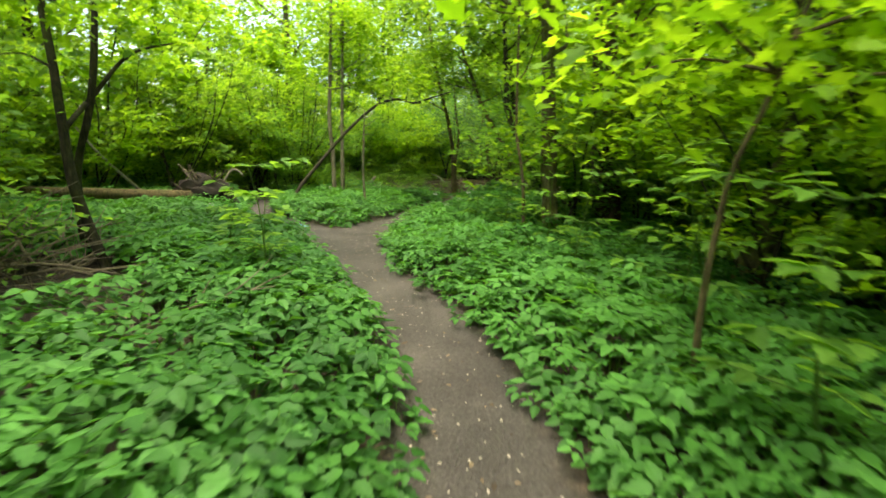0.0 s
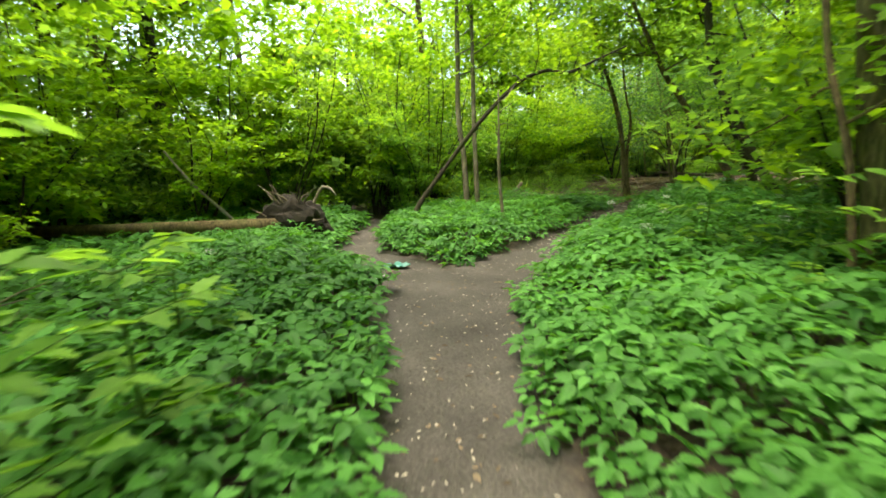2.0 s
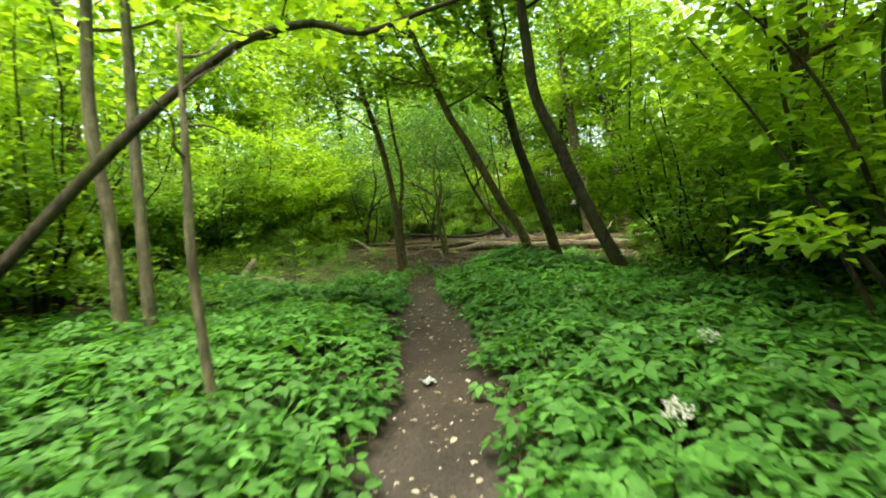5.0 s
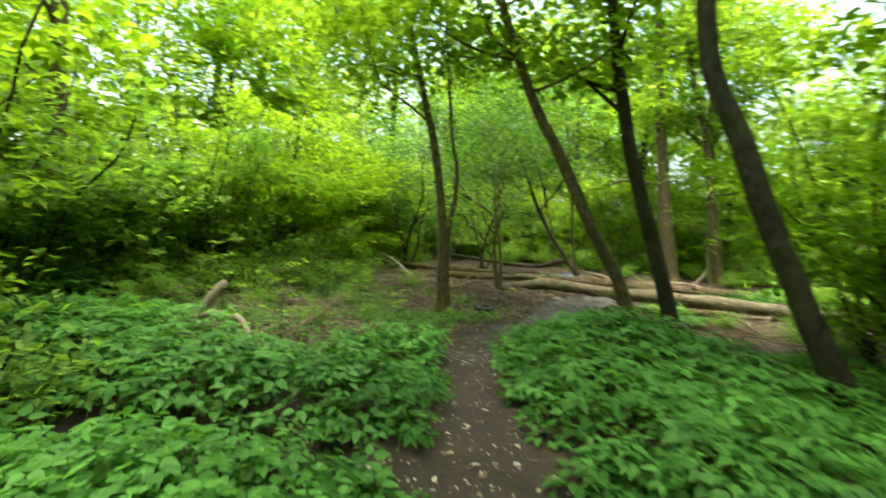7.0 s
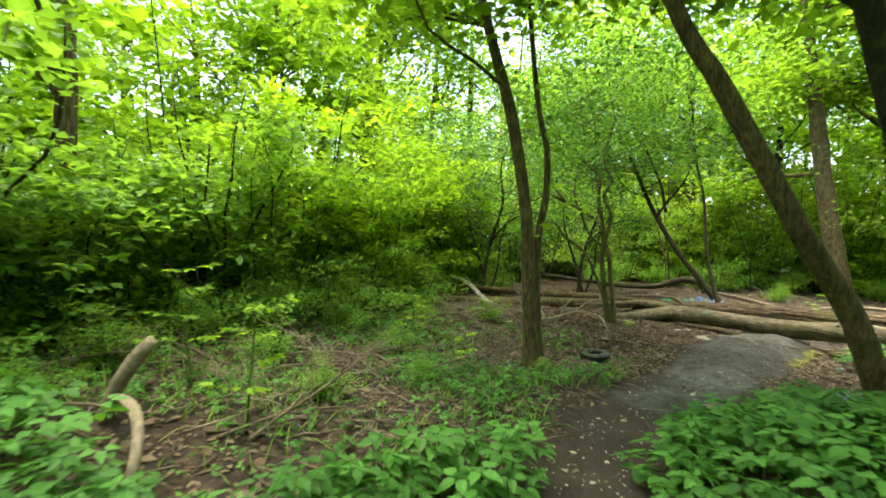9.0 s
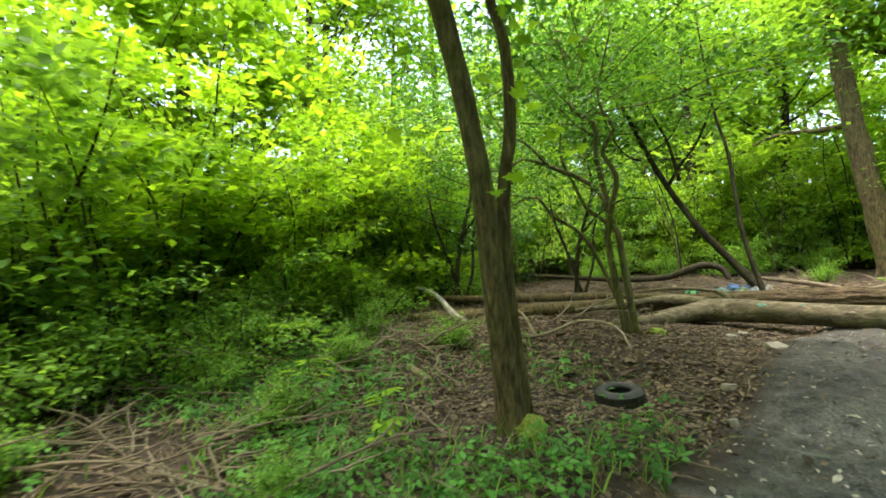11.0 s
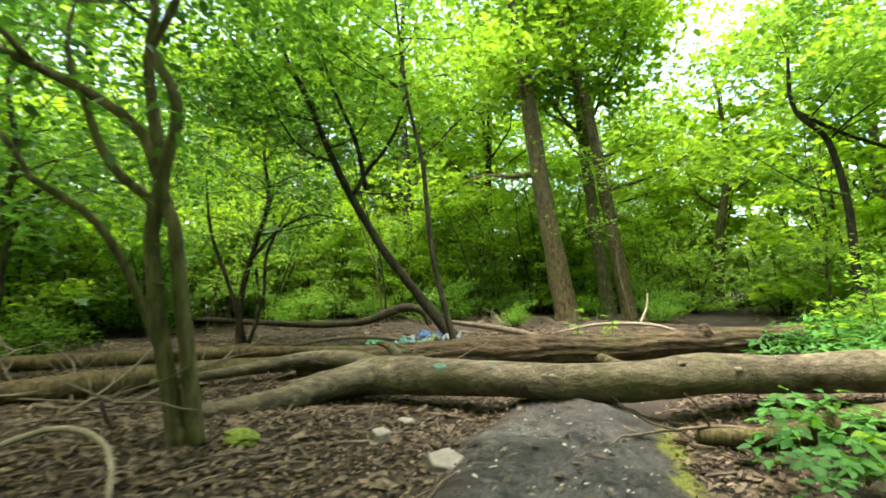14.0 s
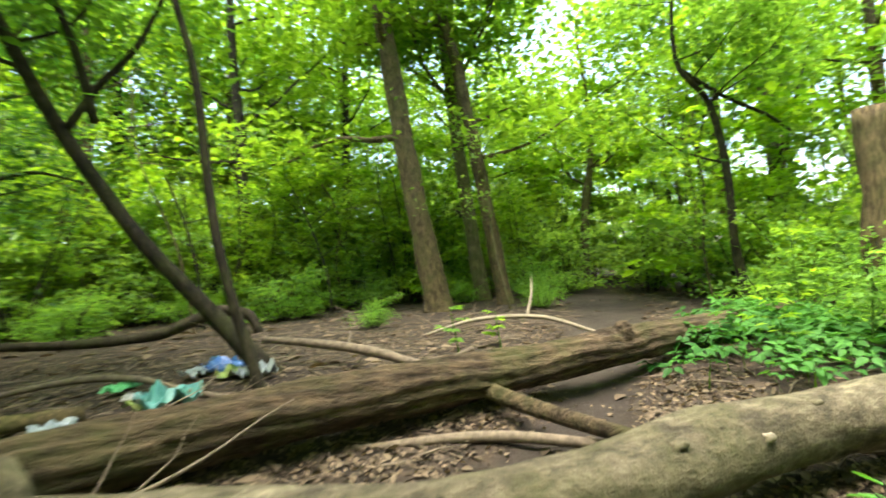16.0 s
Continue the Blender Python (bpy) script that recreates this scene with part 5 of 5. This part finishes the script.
# ---- tyre ----
def tyre():
    t = thing("tyre", (0.15, 22.03, gh(0.15, 22.03) - 0.02), "worn black car tyre lying flat on leaf litter", "tyre")
    R, w = 0.205, 0.14
    prof = [(R - 0.11, 0.02), (R - 0.09, 0.0), (R - 0.04, 0.0), (R - 0.012, 0.02), (R, 0.05), (R, w - 0.05), (R - 0.012, w - 0.02), (R - 0.04, w), (R - 0.09, w), (R - 0.11, w - 0.02), (R - 0.1, w - 0.04), (R - 0.04, w - 0.05), (R - 0.04, 0.05), (R - 0.1, 0.04)]
    n, k = 48, len(prof)
    v = np.array([(r * math.cos(2 * math.pi * i / n), r * math.sin(2 * math.pi * i / n), z) for i in range(n) for r, z in prof])
    f = np.array([(i * k + j, ((i + 1) % n) * k + j, ((i + 1) % n) * k + (j + 1) % k, i * k + (j + 1) % k) for i in range(n) for j in range(k)])
    casing = part("casing", mesh_of("casing", v, f, RUBBER), t)
    lug = bpy.data.meshes.new("tread_block")
    bm = bmesh.new()
    bmesh.ops.create_cube(bm, size=1.0)
    for q in bm.verts:
        q.co = Vector((q.co.x * 0.012, q.co.y * 0.024, q.co.z * 0.045))
    bm.to_mesh(lug)
    bm.free()
    lug.materials.append(RUBBER)
    for row in (0.05, 0.1):
        for i in range(40):
            a = 2 * math.pi * (i + (0.5 if row > 0.08 else 0)) / 40
            ob = part("tread_block", lug, casing)
            ob.location, ob.rotation_euler = (R * math.cos(a), R * math.sin(a), row), (0.25, 0, a)
    t.rotation_euler = (radians(3), radians(-4), 0.4)


tyre()


# ---- stones, litter, bags ----
def lump(name, at, size, mat, label, category, seed, rough=0.25, turn=0, sub=3):
    rng = np.random.default_rng(seed)
    off = Vector(rng.uniform(-9, 9, 3))
    bm = bmesh.new()
    bmesh.ops.create_icosphere(bm, subdivisions=sub, radius=0.5)
    for v in bm.verts:
        p = v.co.normalized()
        k = 1 + rough * (noise.noise(p * 1.6 + off) + 0.6 * noise.noise(p * 4 + off) + 0.3 * noise.noise(p * 9 + off))
        v.co = Vector((v.co.x * size[0] * k, v.co.y * size[1] * k, max(-0.35, v.co.z) * size[2] * k))
    me = bpy.data.meshes.new(name)
    bm.to_mesh(me)
    bm.free()
    me.materials.append(mat)
    ob = tagged(new(name, me), label, category)
    ob.location = (at[0], at[1], gh(at[0], at[1]) + 0.3 * size[2])
    ob.rotation_euler = (rng.normal(0, 0.1), rng.normal(0, 0.1), turn)
    return ob


def slab(at, size, turn, seed, tip=0.1):
    rng = np.random.default_rng(seed)
    bm = bmesh.new()
    n = 5
    ring = [(math.cos(2 * math.pi * i / n + rng.normal(0, 0.15)) * size * rng.uniform(0.8, 1.1), math.sin(2 * math.pi * i / n) * size * 0.7 * rng.uniform(0.8, 1.1)) for i in range(n)]
    low, top = [bm.verts.new((x, y, -0.03)) for x, y in ring], [bm.verts.new((x * 0.95, y * 0.95, 0.035 + rng.normal(0, 0.005))) for x, y in ring]
    bm.faces.new(top)
    bm.faces.new(low[::-1])
    for i in range(n):
        bm.faces.new((low[i], low[(i + 1) % n], top[(i + 1) % n], top[i]))
    bmesh.ops.bevel(bm, geom=bm.edges[:], offset=0.008, segments=1, affect="EDGES")
    me = bpy.data.meshes.new("stone_slab")
    bm.to_mesh(me)
    bm.free()
    me.materials.append(STONE)
    ob = tagged(new("stone_slab", me), "pale broken stone slab lying on leaf litter", "stone", "stone slabs")
    ob.location, ob.rotation_euler = (at[0], at[1], gh(*at) + 0.012), (tip, 0.05, turn)


for i, (x, y, sz) in enumerate([(1.56, 23.62, 0.17), (1.2, 24.1, 0.12), (1.0, 22.3, 0.09), (0.95, 21.6, 0.07), (1.35, 24.4, 0.1), (2.2, 25.4, 0.1)]):
    slab((x, y), sz * 0.78, i * 1.3 + 0.3, 130 + i, (0.3, 0.12, 0.16)[i % 3])


def crumpled(name, at, size, mat, label, category, seed, group=""):
    """A crumpled sheet of film or cloth with thickness."""
    rng = np.random.default_rng(seed)
    off = Vector(rng.uniform(-9, 9, 3))
    bm = bmesh.new()
    bmesh.ops.create_grid(bm, x_segments=12, y_segments=12, size=0.5)
    for v in bm.verts:
        q = Vector((v.co.x * 3, v.co.y * 3, 0)) + off
        h = abs(noise.noise(q)) + 0.5 * abs(noise.noise(q * 2.3))
        edge_in = 1 - 0.35 * abs(noise.noise(q * 0.7))
        v.co = Vector((v.co.x * size[0] * edge_in, v.co.y * size[1] * edge_in, h * size[2] + 0.01))
    me = bpy.data.meshes.new(name)
    bm.to_mesh(me)
    bm.free()
    me.materials.append(mat)
    ob = tagged(new(name, me), label, category, group)
    ob.location, ob.rotation_euler = (at[0], at[1], gh(*at) + 0.006), (0, 0, rng.uniform(0, 6))
    sol = ob.modifiers.new("thickness", "SOLIDIFY")
    sol.thickness, sol.offset = 0.004, 1.0


crumpled("white_paper", (1.9, 8.3), (0.16, 0.12, 0.03), PAPER, "white paper scrap trodden on the earth path", "litter", 140)
crumpled("teal_bag", (1.6, 8.8), (0.32, 0.2, 0.07), TEAL, "flattened teal plastic bag on the earth path", "litter", 141)
crumpled("card_scrap", (1.75, 8.55), (0.12, 0.08, 0.012), TWIG, "grey-brown card scrap on the earth path", "litter", 142)
for i, (x, y, sz, mat, lab) in enumerate([
        (1.7, 27.8, 0.42, BLUE, "crumpled blue plastic bag on leaf litter"), (1.45, 27.75, 0.24, FILM, "milky white plastic bag on leaf litter"), (1.4, 26.95, 0.42, TEAL, "flattened teal plastic bag on leaf litter"),
        (1.95, 27.35, 0.36, FILM, "pale plastic film beside the furrowed trunk"), (0.95, 27.65, 0.26, GREENISH, "green plastic wrapper on leaf litter"), (1.25, 27.0, 0.22, YELLOWISH, "lime-yellow wrapper on leaf litter"),
        (0.8, 26.8, 0.24, FILM, "torn milky plastic on dark soil"), (1.1, 27.25, 0.13, PAPER, "white cup lying on leaf litter"), (1.75, 27.5, 0.24, YELLOWISH, "lime-green plastic bag beside the blue bag"),
        (2.75, 21.1, 0.34, FILM, "milky white plastic bag by the leaning trees"), (3.3, 21.6, 0.34, BLUE, "pale blue plastic bag by the leaning trees"), (3.0, 21.35, 0.24, PAPER, "white plastic bag by the leaning trees"),
        (1.75, 20.1, 0.12, PAPER, "white plastic scrap at the path's edge"), (3.15, 23.1, 0.1, FILM, "pale litter scrap by the hump"), (2.0, 13.0, 0.12, FILM, "pale litter scrap on dark path")]):
    crumpled("plastic_bag", (x, y), (sz, sz * 0.8, sz * 0.45), mat, lab, "litter", 150 + i, "dumped litter")

lump("moss_cushion", (-0.33, 20.93), (0.2, 0.28, 0.17), MOSS, "bright yellow-green moss on the tree's foot", "moss", 170)
lump("moss_cushion", (0.42, 23.9), (0.2, 0.18, 0.1), MOSS, "green moss cushion at the hazel's foot", "moss", 171)


# ---- small plants ----
def seedling(at, height, n, seed, label, mat=SPRAY, size=0.17, shape=LEAF_TOOTH):
    rng = np.random.default_rng(seed)
    t = thing("seedling", (at[0], at[1], gh(*at)), label, "seedling")
    pts, rr = bough(rng, (0, 0, -0.03), (rng.normal(0, 0.1), rng.normal(0, 0.1), 1), height, 0.012, 0.08, 0.1, 5)
    part("stem", mesh_of("stem", *tube(pts, rr, 6, 0.05, seed, 0.1), GRASS), t)
    P, yaw = [], []
    for i in range(n):
        q = pts[2 + i % 4]
        a = rng.uniform(0, 6.28)
        tw, tr = bough(rng, q, (math.cos(a), math.sin(a), 0.25), rng.uniform(0.2, 0.45) * height * 0.8, 0.006, 0.08, -0.02, 3)
        part("stalk", mesh_of("stalk", *tube(tw, tr, 4, 0.05, i, 0.15), GRASS), t)
        for k in (1, 2, 3):
            for sgn in (-0.9, 0.0, 0.9):
                if sgn == 0.0 and k < 3:
                    continue
                P.append(tw[k])
                yaw.append(a + sgn)
    part("leaves", leaf_mesh("leaves", rng, np.array(P), size * rng.uniform(0.7, 1.2, len(P)), shape, mat, tilt=12, yaw=np.array(yaw)), t)


for i, (x, y, h, n) in enumerate([(4.55, 5.05, 1.25, 12), (4.1, 5.5, 0.9, 8), (3.1, 5.9, 0.9, 8), (5.6, 8.6, 1.0, 9), (6.3, 8.2, 1.2, 10), (6.9, 7.0, 1.3, 11), (4.7, 9.8, 1.1, 10),
                                  (7.9, 6.0, 1.4, 12), (8.4, 4.2, 1.3, 12), (8.2, 6.8, 1.6, 12), (-1.5, 17.4, 0.9, 8), (-2.7, 17.8, 1.1, 9), (-3.6, 17.2, 1.0, 9),
                                  (-2.0, 20.6, 0.8, 8), (-1.2, 20.2, 0.5, 6), (3.9, 27.8, 0.5, 6), (4.6, 28.2, 0.45, 6), (5.0, 19.6, 1.1, 9), (6.6, 25.6, 0.9, 9), (7.2, 26.4, 1.1, 10), (6.2, 26.0, 0.7, 8), (3.7, 22.6, 0.4, 6), (3.6, 23.2, 0.35, 6)]):
    seedling((x, y), h, n, 200 + i, "young broad-leaved seedling standing in the herbs" if y < 15 else "young broad-leaved seedling on the woodland floor", BUSH if i % 3 == 0 or y < 15 else SPRAY, 0.085 if y > 15 else 0.125)


def umbel(seed):
    rng = np.random.default_rng(seed)
    t = thing("umbel_flower", (0, 0, 0), "white cow parsley flower head above the herbs", "flower", "white flowers")
    part("stalk", mesh_of("stalk", *tube([(0, 0, 0), (0.02, 0.01, 0.3), (0.03, 0.03, 0.58)], [0.005, 0.004, 0.003], 5, 0.02, seed, 0.1), GRASS), t)
    n = 90
    a, r = rng.uniform(0, 6.28, n), np.sqrt(rng.uniform(0, 1, n)) * 0.05
    P = np.stack([0.03 + r * np.cos(a), 0.03 + r * np.sin(a), 0.6 + 0.02 * np.sin(a * 5) - 2 * r * r], 1)
    part("flower_head", leaf_mesh("flower_head", rng, P, 0.014, LEAF_D, PAPER, tilt=15), t)
    return t


first_umbel = umbel(1)
for i, (x, y) in enumerate([(4.3, 10.0), (3.9, 10.6), (3.3, 11.3), (3.7, 12.2), (4.4, 11.2), (3.2, 13.6), (5.3, 9.9), (4.6, 8.9), (2.2, 6.4), (4.9, 12.6), (0.9, 10.6)]):
    if i == 0:
        first_umbel.location = (x, y, gh(x, y))
    else:
        copy_thing(first_umbel, pose(x, y, gh(x, y), rng0.normal(0, 6), rng0.normal(0, 6), i * 70))


def twig_litter():
    rng = np.random.default_rng(88)
    n = 5200
    x, y = rng.uniform(-6, 8, n), rng.uniform(15.5, 31, n)
    ok = rng.uniform(0, 1, n) < bare(x, y)
    x, y = x[ok], y[ok]
    bar = (np.array([(0, 0.02, 0), (0, -0.02, 0), (0, 0, 0.035), (0.5, 0.07, 0.02), (0.5, 0.03, 0.02), (0.5, 0.05, 0.055), (1, 0.0, 0.015)]),
           np.array([(0, 2, 1), (0, 3, 5), (0, 5, 2), (1, 2, 5), (1, 5, 4), (0, 1, 4), (0, 4, 3), (3, 6, 5), (5, 6, 4), (3, 4, 6)]))
    P = np.stack([x, y, gz(x, y) + 0.012], 1)
    v, f, t = leaves(rng, P, rng.uniform(0.08, 0.4, len(x)), bar, tilt=7)
    tagged(new("twig_litter", mesh_of("twig_litter", v, f, TWIG, smooth=False)), "thin dry twigs strewn over the leaf litter", "twigs", kind="stuff")


twig_litter()


# ---- marks on the smooth fallen trunk ----
TEAL_PAINT = plain("teal_paint", (0.045, 0.13, 0.095), 0.7, 0.4, 30, 0.2)
SCAR = plain("pale_scar_wood", (0.22, 0.185, 0.13), 0.8, 0.35, 25, 0.4)
LOG_LINE = [(1.15, 25.15, 0.17, 0.15), (1.97, 24.86, 0.18, 0.145), (2.5, 24.7, 0.155, 0.14), (3.2, 24.62, 0.165, 0.145), (3.75, 24.68, 0.185, 0.16), (4.3, 24.7, 0.165, 0.155), (5.1, 24.6, 0.17, 0.16)]


def on_log(x, angle, lift=0.0):
    """A place on the trunk's skin: x along it, angle up from the side that faces the path."""
    for a, b in zip(LOG_LINE, LOG_LINE[1:]):
        if a[0] <= x <= b[0]:
            k = (x - a[0]) / (b[0] - a[0])
            y, z, r = (a[i] + k * (b[i] - a[i]) for i in (1, 2, 3))
            return np.array([x, y - math.cos(angle) * (r + lift), z + math.sin(angle) * (r + lift)])


def log_mark(name, x, angle, wide, tall, mat, label, category, seed, lift=0.006, proud=0.0):
    rng = np.random.default_rng(seed)
    rings, sides = 4, 14
    centre = on_log(x, angle, lift + proud)
    verts, faces = [np.zeros(3)], []
    for i in range(1, rings + 1):
        for j in range(sides):
            a = 2 * math.pi * j / sides
            q = i / rings * (1 if i < rings else rng.uniform(0.6, 1.35))
            p = on_log(x + math.cos(a) * wide * q, angle + math.sin(a) * tall * q / 0.15, lift + proud * (1 - min(1, q) ** 2) if i < rings else -0.01)
            verts.append(p - centre)
    for j in range(sides):
        faces.append((0, 1 + j, 1 + (j + 1) % sides))
        for i in range(rings - 1):
            o = 1 + i * sides
            faces.append((o + j, o + sides + j, o + sides + (j + 1) % sides, o + (j + 1) % sides))
    ob = tagged(new(name, mesh_of(name, np.array(verts), faces, mat)), label, category)
    ob.location = centre
    return ob


log_mark("paint_mark", 1.62, 0.75, 0.065, 0.04, TEAL_PAINT, "faded teal paint mark sprayed on the smooth trunk", "paint mark", 1)
log_mark("paint_mark", 2.02, 0.9, 0.03, 0.015, TEAL_PAINT, "small teal paint spot on the smooth trunk", "paint mark", 2)
for i, (x, an, w, h, pr) in enumerate([(2.45, 0.5, 0.03, 0.02, 0.012), (2.9, 1.1, 0.035, 0.02, 0.012), (3.45, 0.9, 0.05, 0.03, 0.02), (3.9, 0.4, 0.03, 0.02, 0.012), (4.3, 1.0, 0.045, 0.025, 0.015), (4.75, 0.6, 0.03, 0.02, 0.012), (1.8, 0.35, 0.03, 0.02, 0.012)]):
    log_mark("log_knot", x, an, w, h, BARK_SMOOTH if i % 3 else SCAR, "small knot scar on the smooth fallen trunk", "knot", 10 + i, 0.003, pr)


# ---- clods on the hump ----
def clods():
    rng = np.random.default_rng(61)
    n = 900
    x, y = rng.uniform(0.6, 3.6, n), rng.uniform(20.6, 25.2, n)
    ok = edge(x, y, MAIN[17:21]) < 0.12
    x, y = x[ok], y[ok]
    lump_v = np.array([(0.5, 0, 0), (-0.5, 0.1, 0), (0, 0.45, 0), (0.05, -0.45, 0), (0.04, 0.03, 0.38), (0.28, 0.26, 0.2), (-0.24, -0.22, 0.22)])
    lump_f = np.array([(0, 5, 4), (5, 2, 4), (2, 1, 4), (1, 6, 4), (6, 3, 4), (3, 0, 4), (0, 2, 5), (1, 3, 6)])
    v, f, t = leaves(rng, np.stack([x, y, gz(x, y) + 0.002], 1), rng.uniform(0.008, 0.045, len(x)) * rng.uniform(0.4, 1, len(x)), (lump_v, lump_f), tilt=12)
    tagged(new("soil_clods", mesh_of("soil_clods", v, f, plain("soil_clod", (0.05, 0.046, 0.042), 0.9, 0.6, 60, 0.3), smooth=False)), "small dark clods and grit on the earth hump", "soil", kind="stuff")


clods()
scattered("hump_scraps", "pale leaf scraps and petals dropped on the hump", "leaf litter", 1500, (0.6, 3.6, 20.6, 25.2), lambda x, y: np.clip(0.1 - edge(x, y, MAIN[17:21]), 0, 0.4), LEAF, 0.03, SCRAP, 62, 0.012, 12)
